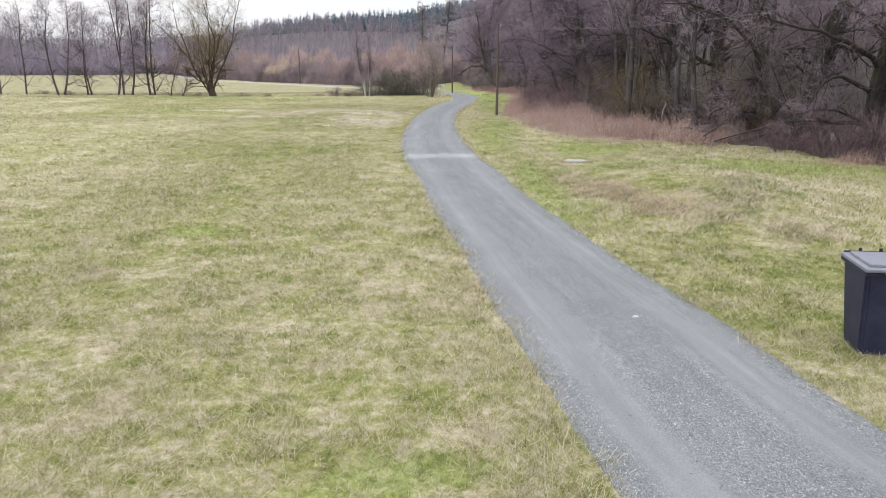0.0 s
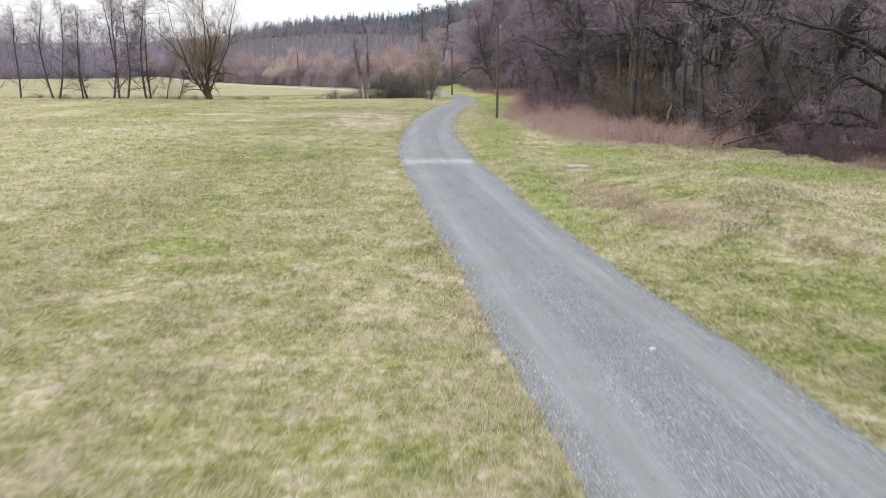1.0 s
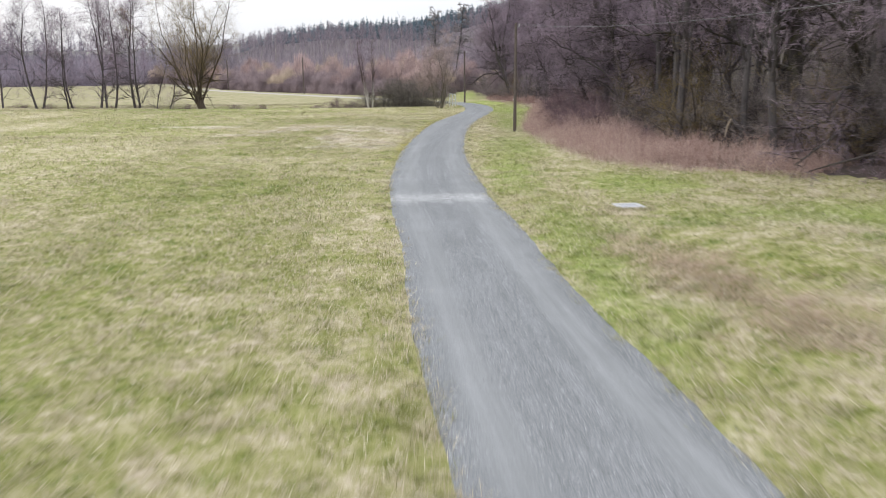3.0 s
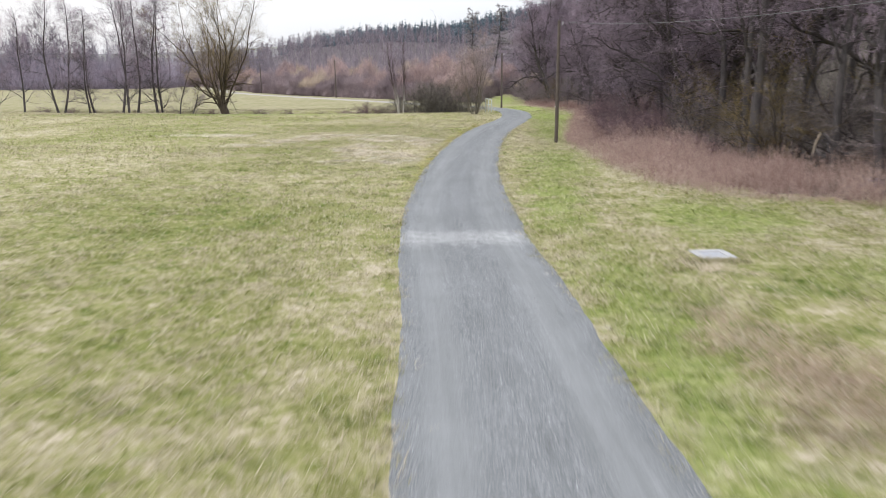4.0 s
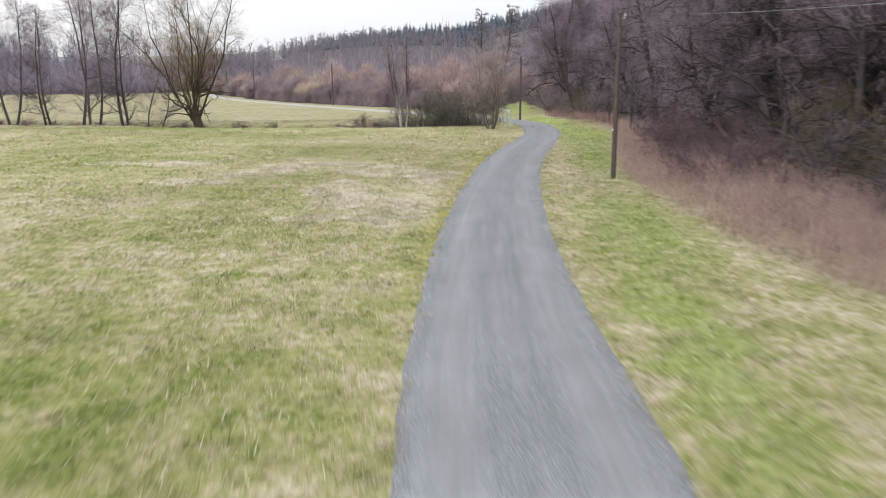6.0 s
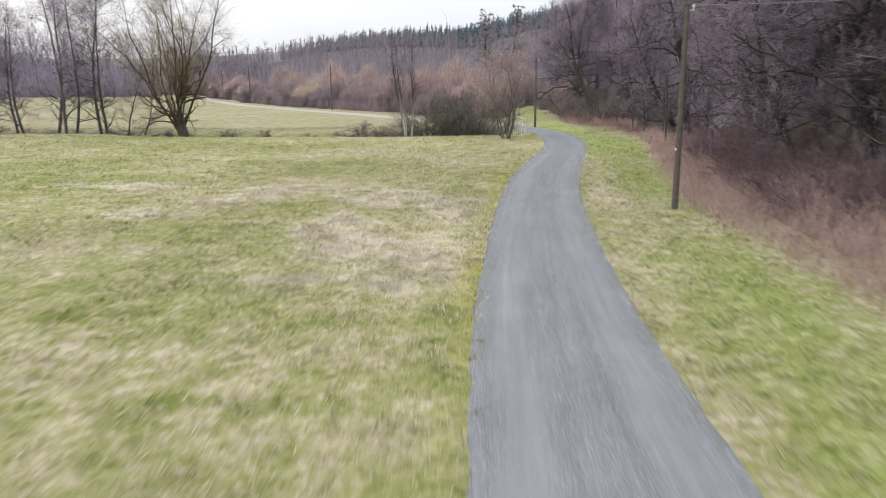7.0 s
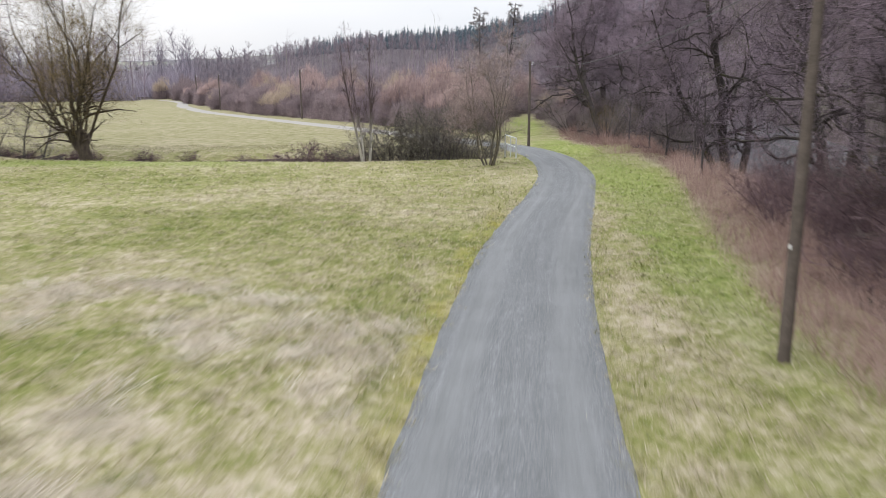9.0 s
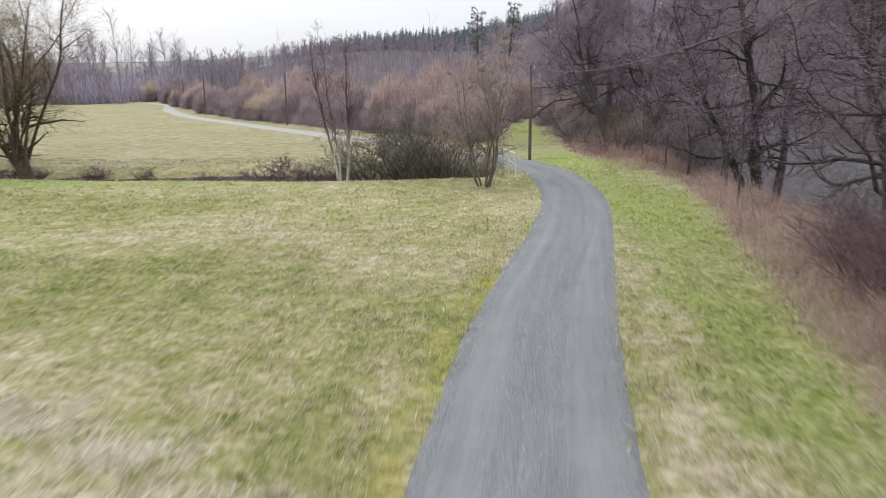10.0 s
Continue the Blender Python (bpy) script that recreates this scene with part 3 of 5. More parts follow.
pq = np.stack([kk, kk + 1, kk + nu + 1, kk + nu], 1)
path_mesh = np_mesh("path", pv.reshape(-1, 3), pq)
uvl = path_mesh.uv_layers.new(name="UVMap")
li = np.empty(len(path_mesh.loops), np.int32)
path_mesh.loops.foreach_get("vertex_index", li)
uvl.data.foreach_set("uv", np.stack([us[li % nu], pl[li // nu, 1]], 1).astype(np.float32).ravel())
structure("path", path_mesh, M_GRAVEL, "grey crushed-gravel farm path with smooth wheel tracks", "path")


# ---------------------------------------------------------------- growing things
def unit(v):
    return v / np.maximum(np.linalg.norm(v, axis=-1, keepdims=True), 1e-9)


def strands(r, start, way, length, steps, wander, lift, droop=0.0):
    """Many wandering lines at once: (n, steps + 1, 3)."""
    p, d = start.copy(), unit(way)
    out = [p]
    for i in range(steps):
        d = d + r.normal(0, wander, d.shape)
        d[:, 2] += lift - droop * (i / steps)
        d = unit(d)
        p = p + d * (length / steps)[:, None]
        out.append(p)
    return np.stack(out, 1)


def tubes(lines, radii, sides):
    """Round limbs along lines (n, k, 3) with radii (n, k)."""
    n, k = lines.shape[:2]
    d = unit(np.gradient(lines, axis=1))
    ref = np.where(np.abs(d[:, :1, 2:]) > 0.9, np.array([1.0, 0, 0]), np.array([0, 0, 1.0]))
    a = unit(np.cross(d, np.broadcast_to(ref, d.shape)))
    b = np.cross(d, a)
    ang = np.arange(sides) * 2 * np.pi / sides
    ring = lines[:, :, None] + radii[:, :, None, None] * (a[:, :, None] * np.cos(ang)[:, None] + b[:, :, None] * np.sin(ang)[:, None])
    v = ring.reshape(-1, 3)
    base = (np.arange(n)[:, None, None] * k + np.arange(k - 1)[None, :, None]) * sides
    j = np.arange(sides)[None, None]
    j2 = (j + 1) % sides
    q = np.stack([base + j, base + j2, base + sides + j2, base + sides + j], -1).reshape(-1, 4)
    return v, q


def spikes(lines, radius):
    """Three-sided tapered twigs along two-point lines."""
    n = len(lines)
    d = unit(lines[:, 1] - lines[:, 0])
    ref = np.where(np.abs(d[:, 2:]) > 0.9, np.array([1.0, 0, 0]), np.array([0, 0, 1.0]))
    a = unit(np.cross(d, ref))
    b = np.cross(d, a)
    rad = np.broadcast_to(np.asarray(radius, float), (n,))[:, None]
    v = np.stack([lines[:, 0] + a * rad, lines[:, 0] - a * rad * 0.5 + b * rad * 0.87, lines[:, 0] - a * rad * 0.5 - b * rad * 0.87, lines[:, 1]], 1).reshape(-1, 3)
    i = np.arange(n)[:, None] * 4
    t = np.concatenate([i + np.array([0, 1, 3]), i + np.array([1, 2, 3]), i + np.array([2, 0, 3])])
    return v, t


def fork(r, lines, radii, count, lo, hi, angle, spread_a=0.25):
    """Start points, directions and radii of `count` children on each line."""
    n, k = lines.shape[:2]
    t = r.uniform(lo, hi, (n, count)) * (k - 1)
    i = np.clip(t.astype(int), 0, k - 2)
    f = (t - i)[..., None]
    idx = np.arange(n)[:, None]
    p = lines[idx, i] * (1 - f) + lines[idx, i + 1] * f
    d = unit(lines[idx, i + 1] - lines[idx, i])
    rad = radii[idx, i] * (1 - f[..., 0]) + radii[idx, i + 1] * f[..., 0]
    w = unit(np.cross(d, r.normal(0, 1, d.shape)))
    a = np.radians(r.normal(angle, angle * spread_a, (n, count)))[..., None]
    return p.reshape(-1, 3), (d * np.cos(a) + w * np.sin(a)).reshape(-1, 3), rad.ravel(), (t / (k - 1)).ravel()


def taper(n, k, r0, r1):
    u = np.linspace(0, 1, k)[None]
    return r0[:, None] * (1 - u) + (r0 * r1)[:, None] * u


class Grown:
    def __init__(self):
        self.v, self.q, self.t, self.n = [], [], [], 0

    def quads(self, vq):
        self.v.append(vq[0]), self.q.append(vq[1] + self.n)
        self.n += len(vq[0])

    def tris(self, vt):
        self.v.append(vt[0]), self.t.append(vt[1] + self.n)
        self.n += len(vt[0])

    def mesh(self, name):
        return np_mesh(name, np.vstack(self.v), np.vstack(self.q) if self.q else None, np.vstack(self.t) if self.t else None)


def grow_tree(seed, name, tall, girth, stems=1, lean=0.06, limbs=12, limb_from=0.3, limb_len=0.4, limb_angle=60, limb_lift=0.05, boughs=8, twigs=7,
              sprigs=5, wander=0.10, twig_r=0.006, bark_m=None, twig_m=None, label="", group="", apart_by=0.25, fat=0.62, stem_wander=0.05, category="tree", root=1.25, stem_z=-0.25, bl=(0.22, 0.5), tl=(0.3, 0.65), fan=(0.5, 1.8)):
    """A bare winter tree: stems with limbs, boughs, twigs and sprigs."""
    r = np.random.RandomState(seed)
    tree = thing(name, label, category, group)
    crown = Grown()
    for s in range(stems):
        a = r.uniform(0, 6.28) if stems == 1 else s * 6.28 / stems + r.uniform(-0.4, 0.4)
        start = np.array([[np.cos(a) * apart_by * (stems > 1), np.sin(a) * apart_by * (stems > 1), stem_z]])
        tilt = lean * (1 if stems == 1 else r.uniform(*fan))
        way = np.array([[np.cos(a) * tilt, np.sin(a) * tilt, 1.0]])
        size = tall * (1 if s == 0 else r.uniform(0.7, 0.98))
        trunk = strands(r, start, way, np.array([size]), 12, stem_wander, 0.02)
        g = np.array([girth * (1 if s == 0 else r.uniform(0.6, 0.95))])
        tr = taper(1, 13, g, 0.12)
        tr[:, 0] *= root
        wood = Grown()
        wood.quads(tubes(trunk, tr, 9))
        p, d, rad, t = fork(r, trunk, tr, limbs, limb_from, 0.97, limb_angle)
        d[:, 2] += 0.15
        ln = tall * limb_len * (1.12 - 0.72 * t) * r.uniform(0.6, 1.15, len(t))
        l1 = strands(r, p, d, ln, 9, wander * 1.5, limb_lift)
        r1 = taper(len(p), 10, np.minimum(rad * fat, girth * 0.5), 0.15)
        wood.quads(tubes(l1, r1, 5))
        p, d, rad, t = fork(r, l1, r1, boughs, 0.15, 1.0, 48)
        ln2 = np.repeat(ln, boughs) * r.uniform(*bl, len(p)) * (1.15 - 0.6 * t)
        l2 = strands(r, p, d, ln2, 4, wander * 1.6, limb_lift)
        r2 = taper(len(p), 5, np.maximum(rad * 0.6, twig_r * 1.3), 0.25)
        wood.quads(tubes(l2, r2, 3))
        part("trunk", wood.mesh("trunk"), bark_m, tree)
        p, d, rad, t = fork(r, l2, r2, twigs, 0.1, 1.0, 45)
        ln3 = np.repeat(ln2, twigs) * r.uniform(*tl, len(p)) + 0.12
        l3 = strands(r, p, d, ln3, 2, wander * 1.6, limb_lift * 1.5)
        crown.tris(spikes(l3[:, [0, 2]], twig_r))
        if sprigs:
            r3 = np.full((len(p), 3), twig_r * 0.8)
            p, d, rad, t = fork(r, l3, r3, sprigs, 0.2, 1.0, 42)
            ln4 = np.repeat(ln3, sprigs) * r.uniform(0.35, 0.7, len(p)) + 0.05
            l4 = strands(r, p, d, ln4, 1, wander, limb_lift)
            crown.tris(spikes(l4, twig_r * 0.75))
    part("crown", crown.mesh("crown"), twig_m, tree)
    return tree


def grow_shrub(seed, name, tall, wide, stems, boughs, twigs, sprigs, twig_r, stem_m, twig_m, label, group="", lift=0.03, leaves=None, category="shrub"):
    """A many-stemmed bush; leaves: a material for small evergreen leaves."""
    r = np.random.RandomState(seed)
    bush = thing(name, label, category, group)
    a = r.uniform(0, 6.28, stems)
    rr = np.sqrt(r.uniform(0, 1, stems)) * wide * 0.28
    start = np.stack([np.cos(a) * rr, np.sin(a) * rr, np.full(stems, -0.15)], 1)
    way = np.stack([np.cos(a) * rr / wide * 3.2, np.sin(a) * rr / wide * 3.2, np.ones(stems)], 1) + r.normal(0, 0.22, (stems, 3))
    ln = tall * r.uniform(0.6, 1.12, stems)
    l1 = strands(r, start, way, ln, 6, 0.13, lift)
    r1 = taper(stems, 7, np.full(stems, 0.008 * tall + 0.006), 0.25)
    wood = Grown()
    wood.quads(tubes(l1, r1, 4))
    part("woody_base", wood.mesh("woody_base"), stem_m, bush)
    fuzz = Grown()
    p, d, rad, t = fork(r, l1, r1, boughs, 0.12, 1.0, 42)
    ln2 = np.repeat(ln, boughs) * r.uniform(0.2, 0.5, len(p))
    l2 = strands(r, p, d, ln2, 3, 0.2, lift)
    r2 = taper(len(p), 4, np.full(len(p), twig_r * 1.8), 0.4)
    fuzz.quads(tubes(l2, r2, 3))
    p, d, rad, t = fork(r, l2, r2, twigs, 0.1, 1.0, 45)
    ln3 = np.repeat(ln2, twigs) * r.uniform(0.25, 0.6, len(p)) + 0.08
    l3 = strands(r, p, d, ln3, 1, 0.2, lift)
    fuzz.tris(spikes(l3, twig_r))
    if sprigs:
        r3 = np.full((len(p), 2), twig_r)
        p, d, rad, t = fork(r, l3, r3, sprigs, 0.2, 1.0, 45)
        l4 = strands(r, p, d, np.repeat(ln3, sprigs) * r.uniform(0.3, 0.7, len(p)) + 0.05, 1, 0.2, lift)
        fuzz.tris(spikes(l4, twig_r * 0.8))
    part("twig_mass", fuzz.mesh("twig_mass"), twig_m, bush)
    if leaves:
        q, d, rad, t = fork(r, l3, np.full((len(l3), 2), twig_r), leaves[1], 0.1, 1.0, 60)
        tip = q + unit(d) * r.uniform(0.04, 0.09, (len(q), 1))
        w = unit(np.cross(d, r.normal(0, 1, d.shape))) * 0.02
        mid = (q + tip) / 2
        lv = np.stack([q, mid + w, tip, mid - w + np.cross(w, unit(d)) * 0.3], 1).reshape(-1, 3)
        part("foliage", np_mesh("foliage", lv, np.arange(len(lv)).reshape(-1, 4)), leaves[0], bush)
    return bush


def place(ob, x, y, turn=0.0, size=1.0, tall=1.0, sink=0.0, rx=0.0, ry=0.0):
    m = Matrix.LocRotScale((x, y, zat(x, y) - sink), Euler((radians(rx), radians(ry), radians(turn))), (size, size, size * tall))
    ob.matrix_basis = m
    return ob


def again(ob, x, y, turn=0.0, size=1.0, tall=1.0, sink=0.0, rx=0.0, ry=0.0):
    keep = ob.matrix_basis.copy()
    ob.matrix_basis = Matrix()
    c = copy_thing(ob, Matrix())
    ob.matrix_basis = keep
    return place(c, x, y, turn, size, tall, sink, rx, ry)


rnd = random.Random(11)

# the willow in the meadow, and the row of alders along the ditch
willow = grow_tree(3, "willow_tree", 11.2, 0.085, stems=11, lean=0.25, fan=(0.1, 1.9), limbs=15, limb_from=0.12, limb_len=0.30, limb_angle=46, limb_lift=0.06, boughs=6, twigs=5, sprigs=2,
                   wander=0.14, twig_r=0.005, bark_m=M_WILLOW, twig_m=M_TWIG_W, label="large bare willow with many upright limbs at the ditch", apart_by=0.24, fat=0.45, stem_z=1.0, bl=(0.35, 0.75), tl=(0.45, 0.9), stem_wander=0.13, root=1.2)
place(willow, -23.85, 74.5, 40)
butt = Grown()
butt.quads(tubes(np.array([[(0.34, -0.3, -0.3), (0.22, -0.2, 0.3), (0.08, -0.06, 1.0), (0, 0, 1.6), (-0.02, 0, 2.1)]], float), np.array([[0.43, 0.35, 0.34, 0.35, 0.12]]), 14))
part("bole", butt.mesh("bole"), M_WILLOW, willow)
low = Grown()
rs = np.random.RandomState(5)
la = np.arange(20) * 2.4 + rs.uniform(-0.4, 0.4, 20)
ls = np.stack([np.cos(la) * 0.35, np.sin(la) * 0.35, rs.uniform(1.3, 3.6, 20)], 1)
ll = strands(rs, ls, np.stack([np.cos(la), np.sin(la), rs.uniform(0.1, 1.3, 20)], 1), rs.uniform(1.2, 3.8, 20), 8, 0.22, 0.02, 0.2)
lr = taper(20, 9, rs.uniform(0.045, 0.085, 20), 0.12)
low.quads(tubes(ll, lr, 4))
lp, ld, lrad, lt = fork(rs, ll, lr, 16, 0.2, 1, 40)
low.tris(spikes(strands(rs, lp, ld, rs.uniform(0.3, 0.9, len(lp)), 1, 0.2, -0.05), 0.009))
part("lower_tier", low.mesh("lower_tier"), M_WILLOW, willow)
# olive water shoots crowding the heads of the main limbs
sh = Grown()
sa, sz_ = rs.uniform(0, 6.28, 300), rs.uniform(1.6, 5.6, 300)
so = (0.3 + 0.42 * (sz_ - 1.5)) * np.sqrt(rs.rand(300))
sl = strands(rs, np.stack([np.cos(sa) * so, np.sin(sa) * so, sz_], 1), np.stack([np.cos(sa) * 0.6, np.sin(sa) * 0.6, np.full(300, 0.9)], 1), rs.uniform(0.5, 1.6, 300), 2, 0.15, 0.05)
sh.tris(spikes(sl[:, [0, 2]], 0.0065))
qp, qd, qr, qt = fork(rs, sl, np.full((300, 3), 0.006), 2, 0.2, 1, 35)
sh.tris(spikes(strands(rs, qp, qd, rs.uniform(0.2, 0.6, len(qp)), 1, 0.2, 0.03), 0.005))
part("shoot_mass", sh.mesh("shoot_mass"), M_TWIG_W, willow)

alders = [grow_tree(20 + i, "alder_tree", 11.4, 0.115, lean=0.08 + 0.05 * i, limbs=32, limb_from=0.1, limb_len=0.26, limb_angle=66, limb_lift=0.05, boughs=7, twigs=5, sprigs=2, bl=(0.4, 0.8), tl=(0.5, 0.95),
                    twig_r=0.006, bark_m=M_BARK, twig_m=M_TWIG, label="slender bare alder leaning over the ditch", group="alders along the ditch", stem_wander=0.06, fat=0.4) for i in range(3)]
ROW = [(-40.7, 77.9, 0, 1.0, -6), (-40.2, 77.8, 1, 0.95, 4), (-37.5, 77.7, 2, 0.8, -10), (-37.0, 77.6, 1, 0.86, 3), (-34.4, 77.4, 0, 1.05, -8), (-33.8, 77.4, 2, 1.0, -3),
       (-33.0, 77.3, 1, 0.98, 5), (-30.8, 77.1, 0, 1.1, 1), (-30.3, 77.1, 2, 0.95, -6), (-28.6, 76.6, 1, 0.5, -15), (-27.5, 76.4, 2, 0.5, -12), (-44.5, 78.5, 0, 0.9, -5), (-47.5, 79.0, 2, 0.9, 6)]
for i, (x, y, kind_i, size, tip) in enumerate(ROW):
    if i < 3:
        place(alders[i], x, y, 57 * i, size, 1, 0, 2, tip)
    else:
        again(alders[kind_i], x, y, 57 * i + 20, size, 1, 0, rnd.uniform(-3, 3), tip)

# two pale-stemmed birches and a many-stemmed tree beside the bridge
birch = grow_tree(31, "birch_tree", 6.9, 0.07, stems=3, lean=0.09, limbs=24, limb_from=0.2, limb_len=0.24, limb_angle=38, limb_lift=0.06, boughs=4, twigs=4, sprigs=2, bl=(0.35, 0.7), tl=(0.4, 0.8),
                  twig_r=0.006, bark_m=M_YOUNG, twig_m=M_TWIG, label="young pale-stemmed birch clump before the thicket", apart_by=0.16)
place(birch, -8.3, 73.5, 10)
sallow = grow_tree(35, "goat_willow_tree", 6.0, 0.068, stems=5, lean=0.33, stem_wander=0.12, limbs=15, limb_from=0.26, limb_len=0.40, limb_angle=52, limb_lift=0.08, boughs=7, twigs=5, sprigs=3,
                   twig_r=0.0055, bl=(0.3, 0.6), tl=(0.4, 0.8), bark_m=M_GREY, twig_m=M_TWIG_S, label="many-stemmed bare goat willow beside the bridge", apart_by=0.10)
place(sallow, -1.97, 71.0, 0)

# riverside trees with long crooked limbs
oaks = [grow_tree(50 + i, "riverside_tree", 13.5, 0.29, lean=0.10, limbs=26, limb_from=0.2, fat=0.46, limb_len=0.44, limb_angle=76, limb_lift=0.045, boughs=11, twigs=7, sprigs=4, bl=(0.25, 0.6), tl=(0.4, 0.85),
                  wander=0.23, twig_r=0.0080, stem_wander=0.08, bark_m=M_BARK_MOSS, twig_m=M_TWIG, label="tall bare riverside tree with long crooked limbs", group="riverside wood") for i in range(3)]
SPOTS = [(9.6, 50.0, 1.0), (11.2, 43.0, 1.05), (9.0, 57.5, 0.95), (9.65, 74.1, 0.95), (12.6, 36.5, 1.05), (15.0, 31.8, 1.1), (18.8, 25.2, 0.95), (10.8, 46.4, 0.85), (10.4, 64.5, 0.9),
         (6.7, 90.5, 1.0), (9.2, 99.0, 0.9), (4.8, 97.0, 0.9), (8.5, 93.0, 1.0), (4.6, 100, 0.85), (7.0, 104, 1.0), (10.5, 110, 1.0), (19.4, 22.4, 0.9), (13.6, 40.0, 0.9), (20.5, 19.0, 1.0),
         (16.5, 34.5, 0.9), (7.9, 55.6, 0.55), (7.5, 50.6, 0.5), (8.6, 47.2, 0.6), (8.9, 59.0, 0.9), (10.6, 55.0, 1.0), (11.8, 49.5, 0.95), (4.2, 114, 0.8), (5.0, 118, 1.0), (12, 122, 1.0), (9, 132, 1.0)]
for i, (x, y, size) in enumerate(SPOTS):
    if i < 3:
        place(oaks[i], x, y, 100 * i, size)
    else:
        again(oaks[i % 3], x, y, rnd.uniform(0, 360), size * rnd.uniform(0.94, 1.08))
# a leaning pair beside the bridge, and two more stems of the clump at the water
again(oaks[1], 7.3, 89.4, 0, 0.62, 1.0, 0.1, 0, 36)
again(oaks[2], 5.2, 88.6, 0, 0.75, 1.0, 0.1, 4, -20)
again(oaks[0], 9.2, 73.9, 0, 0.7, 1.0, 0.1, 3, -7)
again(oaks[2], 10.15, 74.0, 0, 0.75, 1.0, 0.1, -2, 8)


def arch_limbs(seed, x, y, turn):
    """A leaning tree whose low limbs arch over and down towards the meadow."""
    r = np.random.RandomState(seed)
    tree = thing("arching_tree", "leaning dark tree with low limbs arching towards the meadow", "tree", "riverside wood")
    trunk = strands(r, np.array([[0, 0, -0.3], [0.3, 0.1, -0.3]]), np.array([[-0.16, 0, 1.0], [0.04, 0.1, 1.0]]), np.array([10.5, 9.0]), 10, 0.06, 0.0)
    tr = taper(2, 11, np.array([0.30, 0.20]), 0.2)
    tr[:, 0] *= 1.3
    wood = Grown()
    wood.quads(tubes(trunk, tr, 10))
    part("trunk", wood.mesh("trunk"), M_BARK_MOSS, tree)
    fuzz = Grown()
    # height of the fork, compass turn, first and last pitch, length, thickness
    for z, yaw, p0, p1, ln, th in ((2.6, 188, 48, -52, 4.0, 0.10), (1.7, 176, 40, -28, 3.4, 0.075), (1.45, 184, 14, -24, 5.8, 0.085), (3.8, 196, 30, 6, 6.0, 0.11), (4.8, 170, 42, -4, 5.0, 0.10),
                                   (5.6, 214, 30, 12, 4.5, 0.08), (3.2, 10, 30, 10, 4.0, 0.09), (6.4, 20, 35, 20, 4.0, 0.08), (6.2, 186, 20, 30, 5.0, 0.08), (4.2, 240, 25, -10, 4.5, 0.08)):
        k = 9
        pitch = np.radians(np.linspace(p0, p1, k)) + r.normal(0, 0.12, k)
        az = math.radians(yaw) + np.cumsum(r.normal(0, 0.10, k))
        stp = np.stack([np.cos(az) * np.cos(pitch), np.sin(az) * np.cos(pitch), np.sin(pitch)], 1) * (ln / k)
        i = min(9, int((z + 0.3) / 1.05))
        line = (trunk[0, i] + np.vstack([np.zeros((1, 3)), np.cumsum(stp, 0)]))[None]
        rad = taper(1, k + 1, np.array([th]), 0.22)
        g = Grown()
        g.quads(tubes(line, rad, 7))
        p, d, rr, t = fork(r, line, rad, 16, 0.25, 1.0, 55)
        l2 = strands(r, p, d, r.uniform(0.6, 1.7, len(p)), 4, 0.2, -0.02)
        r2 = taper(len(p), 5, np.maximum(rr * 0.35, 0.010), 0.25)
        g.quads(tubes(l2, r2, 4))
        part("limb", g.mesh("limb"), M_BARK_MOSS, tree)
        p, d, rr, t = fork(r, l2, r2, 9, 0.15, 1.0, 45)
        l3 = strands(r, p, d, r.uniform(0.25, 0.8, len(p)), 1, 0.1, 0)
        fuzz.tris(spikes(l3, 0.006))
        p, d, rr, t = fork(r, l3, np.full((len(l3), 2), 0.005), 3, 0.2, 1.0, 40)
        fuzz.tris(spikes(strands(r, p, d, r.uniform(0.15, 0.4, len(p)), 1, 0.1, 0), 0.0045))
    part("crown", fuzz.mesh("crown"), M_TWIG, tree)
    return place(tree, x, y, turn)


arch_limbs(7, 15.9, 28.6, 6)
arch_limbs(9, 13.6, 33.0, 40)

# slim trees over the river and up the slope
slims = [grow_tree(70 + i, "slope_tree", 13.0, 0.17, lean=0.06, limbs=16, limb_from=0.25, limb_len=0.27, limb_angle=52, limb_lift=0.06, boughs=6, twigs=6, sprigs=1,
                   twig_r=0.014, bark_m=M_BARK, twig_m=M_TWIG, label="slim bare tree on the wooded slope", group="slope wood") for i in range(2)]
done = 0
for i in range(84):
    y = rnd.uniform(12, 175)
    x = float(river_x(y)) + 8.5 + rnd.random() ** 1.4 * 38
    if done < 2:
        place(slims[done], x, y, rnd.uniform(0, 360))
        done += 1
    else:
        again(slims[i % 2], x, y, rnd.uniform(0, 360), rnd.uniform(0.75, 1.2))

# saplings on the river bank
for x, y, size in [(6.4, 66.2, 0.30), (6.9, 69.4, 0.34), (7.3, 71.8, 0.28), (6.7, 74.6, 0.36), (7.4, 77.5, 0.3), (8.1, 74.2, 0.38), (7.0, 80.5, 0.33), (6.2, 83.0, 0.3)]:
    again(slims[int(y) % 2], x, y, rnd.uniform(0, 360), size, rnd.uniform(0.8, 1.1))

